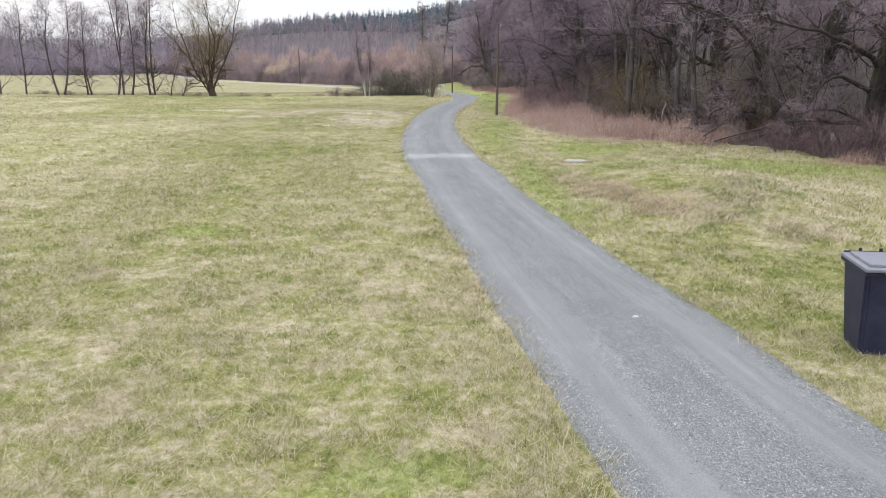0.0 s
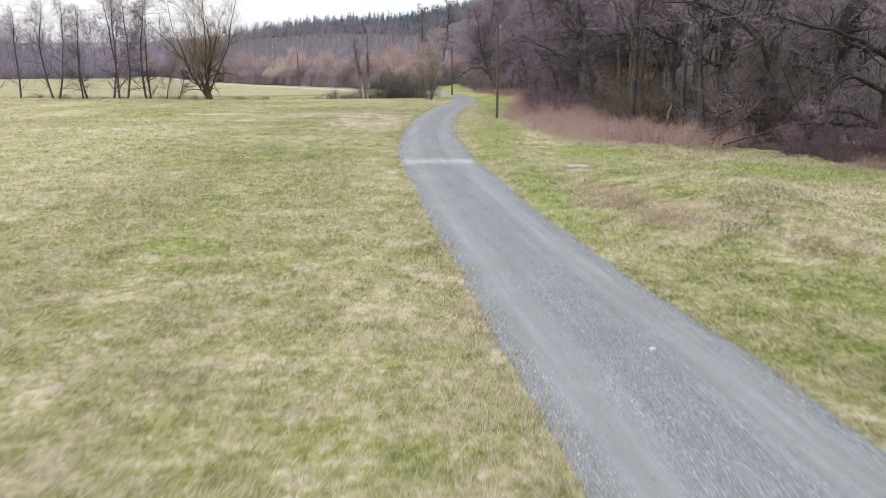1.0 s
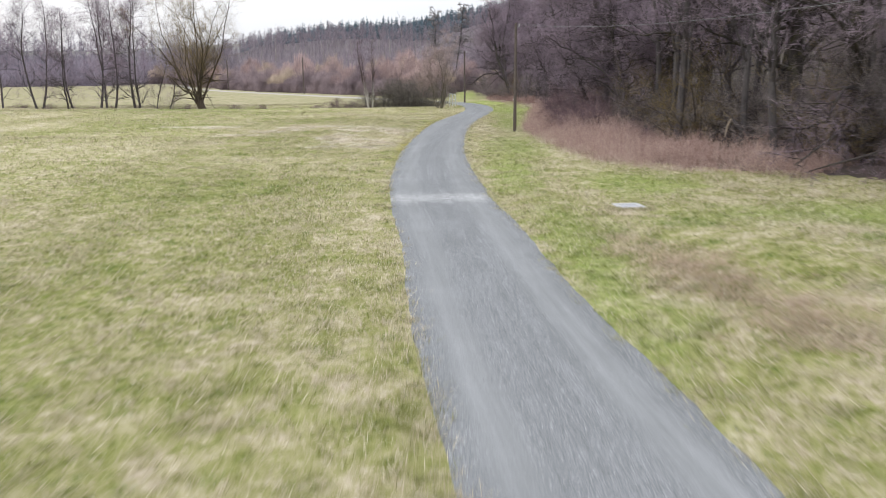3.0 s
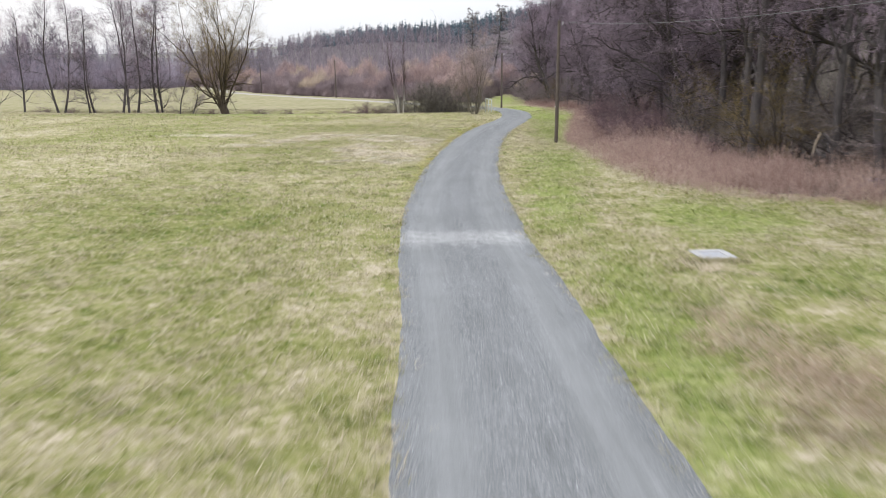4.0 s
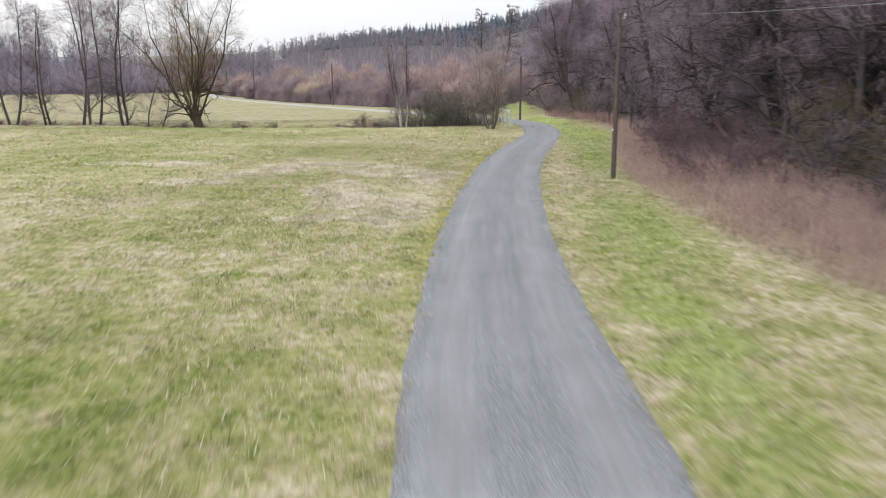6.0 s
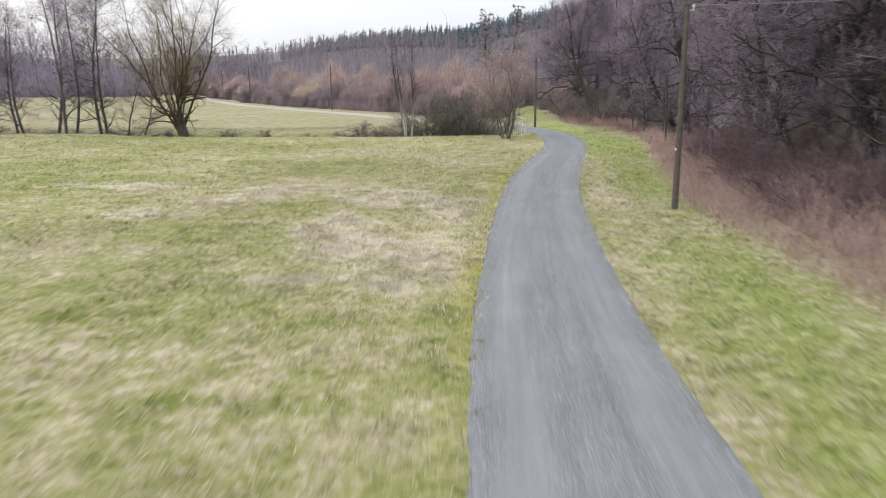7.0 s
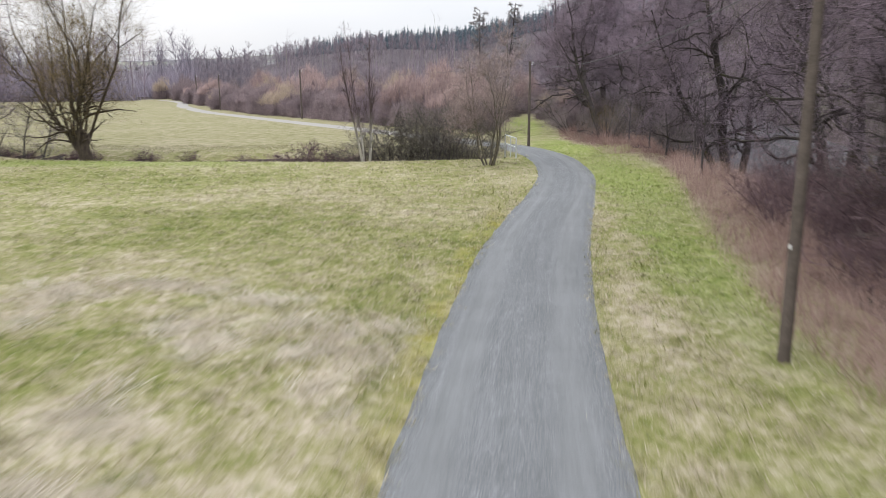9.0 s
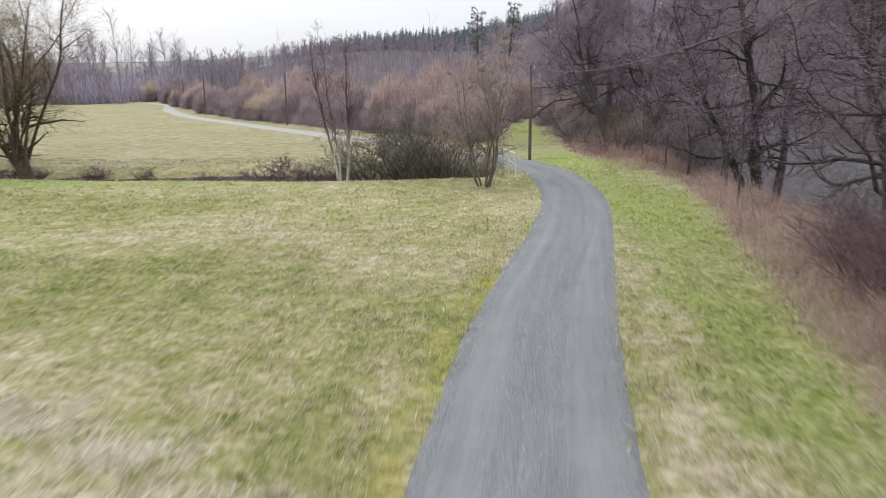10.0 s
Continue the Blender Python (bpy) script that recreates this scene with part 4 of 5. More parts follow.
# thickets: grey thorn, dark bush, red dogwood, tan willow domes
thorns = [grow_shrub(80 + i, "thorn_bush", 3.6, 3.4, 20, 9, 8, 4, 0.0055, M_BARK_MOSS, M_TWIG_G, "dense grey leafless thorn thicket under the trees", "thickets", -0.01) for i in range(2)]
TH = [(12.4, 35.4, 1.1), (14.4, 32.0, 1.15), (9.4, 38.4, 0.7), (8.6, 43.5, 0.6), (7.6, 49.5, 0.6), (7.8, 54.0, 0.6), (18.4, 23.6, 0.9), (10.5, 40.8, 0.8), (9.0, 46.8, 0.7),
      (13.6, 34.2, 1.2), (16.4, 30.6, 1.2), (8.9, 56.5, 0.65), (10.4, 49.0, 0.75), (11.6, 36.8, 0.9), (3.6, 92, 0.8), (5.2, 85.0, 0.7), (3.8, 103, 0.9), (19.5, 21, 1.1), (9.9, 52.0, 0.65), (4.0, 109, 1.0), (6.6, 99, 1), (9.8, 91, 1.2), (10.4, 86.5, 1.0), (10.2, 96, 1.2), (12.0, 101, 1.2), (12.2, 93, 1.1), (9.0, 102, 1.2), (13, 108, 1.3)]
for i, (x, y, size) in enumerate(TH):
    if i < 2:
        place(thorns[i], x, y, 0, size)
    else:
        again(thorns[i % 2], x, y, rnd.uniform(0, 360), size, rnd.uniform(0.85, 1.1))
dogwood = grow_shrub(90, "dogwood_bush", 1.7, 2.4, 30, 7, 5, 2, 0.005, M_TWIG_P, M_TWIG_P, "low red-stemmed bush at the wood's edge", "red bushes")
place(dogwood, 14.6, 24.4, 0)
for x, y, size in [(13.2, 25.8, 0.8), (16.0, 22.6, 1.0), (17.8, 21.4, 1.0), (7.2, 51.0, 0.9), (6.6, 56.0, 0.8), (6.9, 49.2, 1.1), (7.3, 53.0, 1.1), (6.5, 52.2, 0.9), (7.0, 54.8, 1.0), (7.6, 57.5, 1.0), (6.3, 47.2, 1.0), (6.2, 44.6, 1.0), (12.2, 27.2, 0.7), (6.3, 56.2, 0.9), (6.9, 58.0, 1.0), (7.8, 59.4, 0.9)]:
    again(dogwood, x, y, rnd.uniform(0, 360), size)
dark = grow_shrub(93, "ditch_bush", 2.6, 3.6, 30, 8, 6, 2, 0.0065, M_BARK, M_TWIG_K, "dense dark bush over the ditch beside the birches", "ditch bushes", -0.01)
place(dark, -5.4, 75.6, 0, 1.2)
for x, y, size, tall in [(-3.4, 76.0, 1.05, 1.0), (-7.1, 75.3, 0.95, 0.95), (-4.4, 77.0, 1.2, 1.0), (-9.6, 75.2, 0.6, 0.8), (-2.6, 76.2, 0.5, 0.9)]:
    again(dark, x, y, rnd.uniform(0, 360), size, tall)
bramble = grow_shrub(95, "bramble_bush", 1.25, 2.0, 28, 6, 5, 1, 0.007, M_TWIG_P, M_TWIG_P, "low purple-brown leafless bramble tangle", "brambles", -0.04)
place(bramble, -11.7, 74.9, 0, 1.15)
for x, y, size in [(-10.2, 75.0, 0.9), (-13.4, 75.3, 0.6), (-15.4, 75.6, 0.45), (-9.2, 74.6, 0.7), (-18.5, 76.0, 0.45), (-21.2, 76.2, 0.55), (-26, 77.3, 0.5), (-29.5, 78.2, 0.55), (-34, 79.4, 0.55),
                   (-38.5, 79.9, 0.6), (-44, 80.9, 0.6), (-24.6, 76.8, 0.5), (-31.5, 79.2, 0.5), (-36.2, 79.8, 0.5), (-41.2, 80.6, 0.55)]:
    again(bramble, x, y, rnd.uniform(0, 360), size)
lichen = grow_shrub(91, "lichen_bush", 3.4, 3.0, 22, 8, 6, 3, 0.0055, M_BARK_MOSS, M_TWIG_W, "olive lichen-grown bush under the riverside trees", "lichen bushes", 0.0)
place(lichen, 9.7, 37.2, 0)
for x, y, size in [(9.2, 44.8, 0.8), (8.8, 52.8, 0.7), (5.5, 88.2, 0.6), (12.4, 32.4, 0.8)]:
    again(lichen, x, y, rnd.uniform(0, 360), size)
for i in range(16):
    y = rnd.uniform(31, 56)
    again(slims[i % 2], float(np.interp(y, FRONT_L[:, 1], FRONT_L[:, 0])) + rnd.uniform(4.4, 8.0), y, rnd.uniform(0, 360), rnd.uniform(0.8, 1.05))
for i in range(14):
    y = rnd.uniform(33, 56)
    again(bramble, float(np.interp(y, FRONT_L[:, 1], FRONT_L[:, 0])) + rnd.uniform(2.6, 4.6), y, rnd.uniform(0, 360), rnd.uniform(0.8, 1.15))
def grow_dome(seed, name, shoot_m, label, group):
    """A rounded willow thicket: leaning stems under overlapping lumps of fine twigs."""
    r = np.random.RandomState(seed)
    bush = thing(name, label, "shrub", group)
    wood, mass, shoots = Grown(), Grown(), Grown()
    a = r.uniform(0, 6.28, 30)
    start = np.stack([np.cos(a), np.sin(a), np.full(30, -0.1)], 1) * np.array([1.6, 1.6, 1]) * np.c_[np.sqrt(r.rand(30, 1)), np.sqrt(r.rand(30, 1)), np.ones((30, 1))]
    l1 = strands(r, start, np.c_[np.cos(a) * 0.7, np.sin(a) * 0.7, np.ones(30)], r.uniform(2.5, 4.4, 30), 6, 0.12, 0.0)
    wood.quads(tubes(l1, taper(30, 7, np.full(30, 0.05), 0.25), 4))
    part("woody_base", wood.mesh("woody_base"), M_TWIG, bush)
    for i in range(9):
        b = i * 0.698 * 2 + r.uniform(-0.3, 0.3)
        d = 0.0 if i == 0 else r.uniform(1.2, 2.6)
        wide, tall = r.uniform(1.3, 2.0), (4.9 if i == 0 else r.uniform(2.6, 4.6) - 0.35 * d)
        n = 900
        v = unit(r.normal(0, 1, (n, 3)))
        v[:, 2] = np.abs(v[:, 2])
        c = np.array([np.cos(b) * d, np.sin(b) * d, 0])
        lump = 1 + 0.22 * wave(v[:, 0] * 2 + v[:, 2], v[:, 1] * 2 - v[:, 2], 1.4, seed + i)[:, None]
        tip = c + v * np.array([wide, wide, tall]) * lump * r.uniform(0.55, 1.06, (n, 1)) ** 0.7
        base = c + v * np.array([wide, wide, tall]) * r.uniform(0.15, 0.55, (n, 1)) * np.array([0.8, 0.8, 0.9])
        base[:, 2] = np.minimum(base[:, 2], tip[:, 2] - 0.15)
        mass.tris(spikes(np.stack([base, tip], 1), 0.013))
        p, w, _, _ = fork(r, np.stack([base, tip], 1), np.full((n, 2), 0.01), 3, 0.35, 1.0, 32)
        mass.tris(spikes(strands(r, p, w + np.array([0, 0, 0.25]), r.uniform(0.3, 0.8, len(p)), 1, 0.1, 0), 0.009))
        up = tip[tip[:, 2] > tall * 0.60]
        up = np.repeat(up, 4, 0) + r.normal(0, 0.12, (4 * len(up), 3))
        shoots.tris(spikes(np.stack([up - np.array([0, 0, 0.1]), up + np.c_[r.normal(0, 0.2, (len(up), 2)), r.uniform(0.15, 0.9, len(up))]], 1), 0.011))
    part("twig_mass", mass.mesh("twig_mass"), M_TWIG_D, bush)
    part("shoot_layer", shoots.mesh("shoot_layer"), shoot_m, bush)
    return bush


for x, y, size in [(7.6, 53.5, 1.25), (8.2, 56.0, 1.35), (9.4, 57.2, 1.5), (9.2, 54.6, 1.4), (7.4, 57.8, 0.9)]:
    again(bramble, x, y, rnd.uniform(0, 360), size)
DOMES = [("tan_willow_bush", M_TWIG_T, 97, "rounded willow bush topped with tan young shoots", "tan bushes"), ("red_willow_bush", M_TWIG_R, 98, "rounded willow bush topped with reddish young shoots", "red willows"),
         ("grey_willow_bush", M_TWIG_D, 99, "rounded purple-grey willow bush behind the meadow", "grey willows")]
domes = [grow_dome(sd, nm, mt, lb, gp) for nm, mt, sd, lb, gp in DOMES]
DP = [(19.8, 32.0, 0, 0.75), (-6.5, 97, 1, 0.85), (-5.2, 95, 1, 0.7), (-10, 103, 1, 0.9), (-14, 108.5, 2, 0.8), (-7, 106, 0, 1.05), (-4.6, 101, 1, 0.9), (-18.5, 114, 2, 0.8), (-23, 119, 2, 0.85), (-27.5, 124, 0, 0.9),
      (-31, 129, 2, 0.85), (-36, 135, 2, 0.8), (-35, 142, 0, 0.95), (-42, 145, 2, 0.9), (-46, 153, 0, 0.8), (-51, 161, 1, 0.9), (-57, 170, 2, 0.9), (-63, 182, 2, 1.0), (-13, 116, 0, 1.1), (-20, 124, 1, 1.0),
      (-28, 136, 1, 1.1), (-8, 114, 1, 1.1), (-4.6, 109, 0, 0.9), (4.8, 104, 1, 0.7), (3.8, 97, 2, 0.45), (4.4, 112, 0, 0.8), (0.5, 126, 1, 1.0), (-3.5, 118, 2, 0.9), (-38, 152, 1, 1.1), (-72, 196, 2, 1.0), (-82, 208, 0, 1.0), (-16, 128, 2, 1.1), (-24, 142, 0, 1.1), (-32, 158, 2, 1.2), (-48, 176, 1, 1.2),
      (-12, 106, 2, 0.6), (-16, 111.5, 1, 0.65), (-20.5, 117, 2, 0.6), (-25.2, 121.5, 2, 0.7), (-29.5, 127, 1, 0.65), (-33.5, 132.5, 2, 0.7), (-39, 140, 2, 0.75), (-44, 149, 2, 0.7), (-48.5, 157, 2, 0.75), (-54, 166, 2, 0.8),
      (-60, 176, 1, 0.8), (-68, 189, 2, 0.9), (-9, 99.5, 2, 0.6), (-3.6, 93.5, 2, 0.5)]
used = set()
for x, y, kind_i, size in DP:
    f = again if kind_i in used else place
    used.add(kind_i)
    f(domes[kind_i], x, y, rnd.uniform(0, 360), size, rnd.uniform(0.8, 1.05))


# ---------------------------------------------------------------- far woods
def far_trees(seed, spots, tall, twigs, r_twig):
    """Many bare far trees in one mesh: stems and sprays of fine twigs."""
    r = np.random.RandomState(seed)
    n = len(spots)
    z = ground_z(spots[:, 0], spots[:, 1])
    base = np.c_[spots, z - 0.3]
    h = tall * r.uniform(0.65, 1.2, n)
    line = strands(r, base, np.array([0, 0, 1.0]) + r.normal(0, 0.06, (n, 3)), h, 4, 0.05, 0.05)
    rad = taper(n, 5, h * 0.007, 0.15)
    g = Grown()
    g.quads(tubes(line, rad, 3))
    p, d, rr, t = fork(r, line, rad, twigs, 0.22, 1.0, 42)
    ln = np.repeat(h, twigs) * (0.32 - 0.2 * t) * r.uniform(0.6, 1.2, len(p))
    l2 = strands(r, p, d, ln, 1, 0.1, 0.1)
    g.tris(spikes(l2, r_twig))
    p, d, rr, t = fork(r, l2, np.full((len(l2), 2), r_twig), 3, 0.2, 1.0, 38)
    l3 = strands(r, p, d, np.repeat(ln, 3) * r.uniform(0.35, 0.7, len(p)), 1, 0.1, 0.1)
    g.tris(spikes(l3, r_twig * 0.8))
    return g


def scatter(seed, n, x0, x1, y0, y1, keep):
    r = np.random.RandomState(seed)
    p = np.stack([r.uniform(x0, x1, n), r.uniform(y0, y1, n)], 1)
    return p[keep(p[:, 0], p[:, 1])]


def in_gap(x, y):
    """The open valley floor between the two far woods."""
    k = x / np.maximum(y - 41, 1)
    return (y > 140) & (k > -0.445) & (k < -0.36)


def behind_far_path(x, y):
    lx = np.interp(y, PATH_L[:, 1], PATH_L[:, 0])
    return ~in_gap(x, y) & (x > lx + 17) & (x < 60) & (y > 120)


s1 = scatter(1, 650, -110, 40, 118, 330, behind_far_path)
stuff("birch_wood", far_trees(2, s1, 7.4, 30, 0.02).mesh("birch_wood"), M_WOODS_HAZE, "bare birch wood behind the willow bushes", "wood")
s0 = scatter(12, 90, -75, -5, 135, 215, behind_far_path)
pale = stuff("pale_birches", far_trees(13, s0, 10.5, 16, 0.014).mesh("pale_birches"), M_BIRCH, "pale birch stems rising above the wood", "wood")
pale.data.materials.append(M_TWIG)
pale.data.polygons.foreach_set("material_index", (np.arange(len(pale.data.polygons)) >= len(s0) * 12).astype(np.int32))
s6 = np.array([(-84, 197), (-87, 198), (-90, 199), (-93, 199), (-96, 201), (-81, 196), (-118, 204), (-130, 206), (-0.5, 186)], float)
stuff("tall_poplars", far_trees(15, s6, 17.0, 70, 0.03).mesh("tall_poplars"), M_TWIG, "tall bare poplars rising over the far wood", "wood")
s2 = scatter(3, 800, -300, -60, 186, 270, lambda x, y: (y > 190 + 0.12 * (x + 110)) & (x < -0.445 * (y - 41)))
s2 = s2[away(s2[:, 0], s2[:, 1], PATH_L[::3]) > 5]
stuff("far_wood", far_trees(4, s2, 13.4, 34, 0.04).mesh("far_wood"), M_TWIG_HAZE, "bare grey-brown wood across the far meadow, tinted blue with haze", "wood")
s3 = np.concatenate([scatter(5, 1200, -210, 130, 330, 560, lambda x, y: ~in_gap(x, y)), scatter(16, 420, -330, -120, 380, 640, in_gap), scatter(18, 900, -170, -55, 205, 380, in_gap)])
stuff("hill_wood", far_trees(6, s3, 10.0, 24, 0.06).mesh("hill_wood"), M_WOODS_HAZE, "bare wood covering the far hill", "wood")
s4 = scatter(7, 800, 25, 150, 20, 330, lambda x, y: x > np.where(y < 130, river_x(np.clip(y, -60, 260)) + 14, 45 - (y - 130) * 0.3))
stuff("slope_wood", far_trees(8, s4, 11.0, 26, 0.022).mesh("slope_wood"), M_TWIG, "bare wood climbing the slope beyond the river", "wood")


def undergrowth(seed, p, tall, thick):
    """Fine upright twigs that fill the ground between far trees."""
    r = np.random.RandomState(seed)
    b = np.c_[p, ground_z(p[:, 0], p[:, 1]) - 0.1]
    d = np.array([0, 0, 1.0]) + r.normal(0, 0.32, (len(p), 3))
    g = Grown()
    g.tris(spikes(strands(r, b, d, tall * r.uniform(0.3, 1.1, len(p)), 1, 0.1, 0), thick))
    return g


u1 = scatter(31, 70000, 20, 110, 15, 260, lambda x, y: (x > np.where(y < 130, river_x(np.clip(y, -60, 260)) + 7.5, 37 - (y - 130) * 0.3)) & (x < 95 - y * 0.1))
stuff("bank_undergrowth", undergrowth(32, u1, 5.5, 0.03).mesh("bank_undergrowth"), M_TWIG_K, "dense bare undergrowth on the far bank", "undergrowth")
u2 = scatter(33, 60000, -120, 40, 112, 330, lambda x, y: x > np.interp(y, PATH_L[:, 1], PATH_L[:, 0]) + 16)
u2 = u2[~in_gap(u2[:, 0], u2[:, 1])]
u2 = u2[u2[:, 1] > 122]
stuff("wood_undergrowth", undergrowth(34, u2, 5.2, 0.03).mesh("wood_undergrowth"), M_WOODS_HAZE, "bare undergrowth of the wood behind the meadow", "undergrowth")

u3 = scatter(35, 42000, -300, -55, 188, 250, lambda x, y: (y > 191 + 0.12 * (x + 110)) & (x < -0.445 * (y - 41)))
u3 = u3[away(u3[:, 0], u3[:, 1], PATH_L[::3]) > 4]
stuff("far_undergrowth", undergrowth(36, u3, 10.3, 0.06).mesh("far_undergrowth"), M_TWIG_HAZE, "bare undergrowth of the wood across the far meadow", "undergrowth")


def far_spruces(seed, spots, tall):
    r = np.random.RandomState(seed)
    g = Grown()
    for x, y in spots:
        z0 = zat(x, y)
        h = tall * r.uniform(0.6, 1.15)
        n = 40
        u = r.uniform(0.08, 1, n)
        a = r.uniform(0, 6.28, n)
        top = np.stack([np.full(n, x), np.full(n, y), z0 + h * u], 1)
        reach = (1 - u) * h * 0.28 + 0.5
        out = top + np.stack([np.cos(a) * reach, np.sin(a) * reach, -reach * 0.45], 1)
        g.tris(spikes(np.stack([top, out], 1), 0.075 * h * (1.1 - u)))
        g.tris(spikes(np.array([[(x, y, z0 - 0.3), (x, y, z0 + h * 1.03)]]), h * 0.018))
    return g


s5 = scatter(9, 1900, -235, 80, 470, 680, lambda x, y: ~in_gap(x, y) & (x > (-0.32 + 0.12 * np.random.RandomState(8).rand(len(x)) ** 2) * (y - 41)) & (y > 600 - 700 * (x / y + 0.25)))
stuff("spruce_wood", far_spruces(10, s5, 13.0).mesh("spruce_wood"), M_SPRUCE_HAZE, "dark spruces along the far ridge, tinted blue with haze", "wood")


def pine(seed, x, y, tall):
    r = np.random.RandomState(seed)
    tree = thing("pine_tree", "dark irregular pine rising over the far bare wood", "tree")
    stem = strands(r, np.array([[0, 0, -0.3]]), np.array([[0.03, 0, 1.0]]), np.array([tall]), 10, 0.03, 0.02)
    sr = taper(1, 11, np.array([tall * 0.014]), 0.2)
    w = Grown()
    w.quads(tubes(stem, sr, 7))
    p, d, rad, t = fork(r, stem, sr, 60, 0.34, 1.0, 80)
    ln = tall * 0.25 * (1.2 - 0.85 * t) * r.uniform(0.5, 1.2, len(p))
    l1 = strands(r, p, d, ln, 4, 0.14, 0.04)
    w.quads(tubes(l1, taper(len(p), 5, np.full(len(p), 0.05), 0.3), 4))
    part("trunk", w.mesh("trunk"), M_BARK, tree)
    g = Grown()
    p, d, rad, t = fork(r, l1, np.full((len(l1), 5), 0.03), 6, 0.35, 1.0, 45)
    c = np.repeat(p, 12, 0)
    v = unit(r.normal(0, 1, c.shape) + np.repeat(d, 12, 0) * 0.7)
    g.tris(spikes(np.stack([c, c + v * r.uniform(0.25, 0.7, (len(c), 1))], 1), 0.016))
    part("crown", g.mesh("crown"), M_PINE, tree)
    return place(tree, x, y)


pine(41, -6.0, 163.3, 15.2)
pine(42, -2.2, 167.0, 16.6)


# ---------------------------------------------------------------- grass
def blades(seed, x, y, tall, wide, lean):
    """One three-cornered blade at each spot."""
    r = np.random.RandomState(seed)
    n = len(x)
    z = ground_z(x, y)
    a = r.uniform(0, 6.28, n)
    w = np.broadcast_to(np.asarray(wide, float), (n,)) * r.uniform(0.6, 1.3, n)
    h = np.broadcast_to(np.asarray(tall, float), (n,)) * r.uniform(0.45, 1.3, n)
    b = r.uniform(0, 6.28, n)
    o = h * lean * r.uniform(0.2, 1.6, n)
    base = np.stack([x, y, z - 0.012], 1)
    a = b + 1.57 + r.normal(0, 0.5, n)
    e = np.stack([np.cos(a) * w, np.sin(a) * w, np.zeros(n)], 1)
    tip = base + np.stack([np.cos(b) * o, np.sin(b) * o, h], 1)
    v = np.stack([base - e, base + e, tip], 1).reshape(-1, 3)
    return np_mesh("blades", v, None, np.arange(3 * n).reshape(-1, 3), smooth=False)


def meadow(seed, n, x0, x1, y0, y1, clumps, spread_r):
    """Spots for blades, gathered in clumps, off the path and out of the wood."""
    r = np.random.RandomState(seed)
    c = np.stack([r.uniform(x0, x1, clumps), r.uniform(y0, y1, clumps)], 1)
    p = c[r.randint(0, clumps, n)] + r.normal(0, spread_r, (n, 2))
    loose = r.rand(n) < 0.35
    p[loose] = np.stack([r.uniform(x0, x1, loose.sum()), r.uniform(y0, y1, loose.sum())], 1)
    fr = np.interp(p[:, 1], FRONT_L[:, 1], FRONT_L[:, 0])
    p = p[(p[:, 0] < np.where(p[:, 1] < 20, 24, fr + 1.0))]
    lx = np.interp(p[:, 1], PATH_L[:210, 1], PATH_L[:210, 0])
    near = np.abs(p[:, 0] - lx) < 2.2
    d = np.full(len(p), 9.0)
    d[near] = away(p[near, 0], p[near, 1], PATH_L[(PATH_L[:, 1] > -6) & (PATH_L[:, 1] < 95)])
    ragged = np.interp(p[:, 1], HALF_Y, HALF_W) - 0.05 + 0.13 * wave(p[:, 0], p[:, 1], 0.5, 8) + 0.09 * r.normal(0, 1, len(p))
    return p[(d > ragged) & (np.hypot(p[:, 0] - 4.15, p[:, 1] - 24.8) > 0.36)]


def faded(p, seed, ys, keep):
    """Thins spots along y, so that one stretch of grass runs into the next."""
    return p[np.random.RandomState(seed).rand(len(p)) < np.interp(p[:, 1], ys, keep)]


g1 = np.concatenate([faded(meadow(17, 170000, -7, 6, 1, 13, 10000, 0.05), 18, (1, 4, 6, 13), (0, 1, 1, 0)), faded(meadow(1, 430000, -13, 7.5, 0, 28, 14000, 0.08), 19, (0, 4, 12, 28), (0, 1, 1, 0)),
                     faded(meadow(9, 370000, -14, 8, 10, 65, 26000, 0.08), 20, (10, 28, 59, 65), (0, 1, 1, 0))])
thin = np.random.RandomState(15).rand(len(g1))
g1 = g1[thin < (g1[:, 0] + 14) / 5 + 0.15 * wave(g1[:, 0], g1[:, 1], 1.2, 5)]
in_straw = np.zeros(len(g1), bool)
for x, y, rx, ry in STRAW:
    in_straw |= ((g1[:, 0] - x) / rx) ** 2 + ((g1[:, 1] - y) / ry) ** 2 < 1
patch = 0.5 + 0.5 * wave(g1[:, 0], g1[:, 1], 1.6, 14)
stuff("meadow_grass", blades(2, g1[:, 0], g1[:, 1], 0.05 + 0.05 * np.clip(patch, 0, 1) + 0.03 * in_straw, np.interp(g1[:, 1], (7, 18, 40), (0.0036, 0.0075, 0.0095)), 1.8), M_BLADE, "short tufted winter grass, green and straw", "grass")
g2 = meadow(3, 120000, -48, 12, 40, 82, 9000, 0.16)
g2 = g2[(g2[:, 0] < -11) | (g2[:, 1] > 61)]
stuff("far_meadow_grass", blades(4, g2[:, 0], g2[:, 1], 0.10, 0.016, 1.5), M_BLADE, "tufted winter grass before the ditch", "grass")
g3 = meadow(5, 60000, -34, -11, 8, 45, 6000, 0.14)
stuff("side_meadow_grass", blades(6, g3[:, 0], g3[:, 1], 0.09, 0.014, 1.5), M_BLADE, "tufted winter grass of the open meadow", "grass")

g4 = meadow(7, 75000, 7.3, 20, 6, 30, 6000, 0.12)
stuff("verge_grass", blades(8, g4[:, 0], g4[:, 1], 0.10, 0.011, 1.5), M_BLADE, "rough green grass before the wood", "grass")

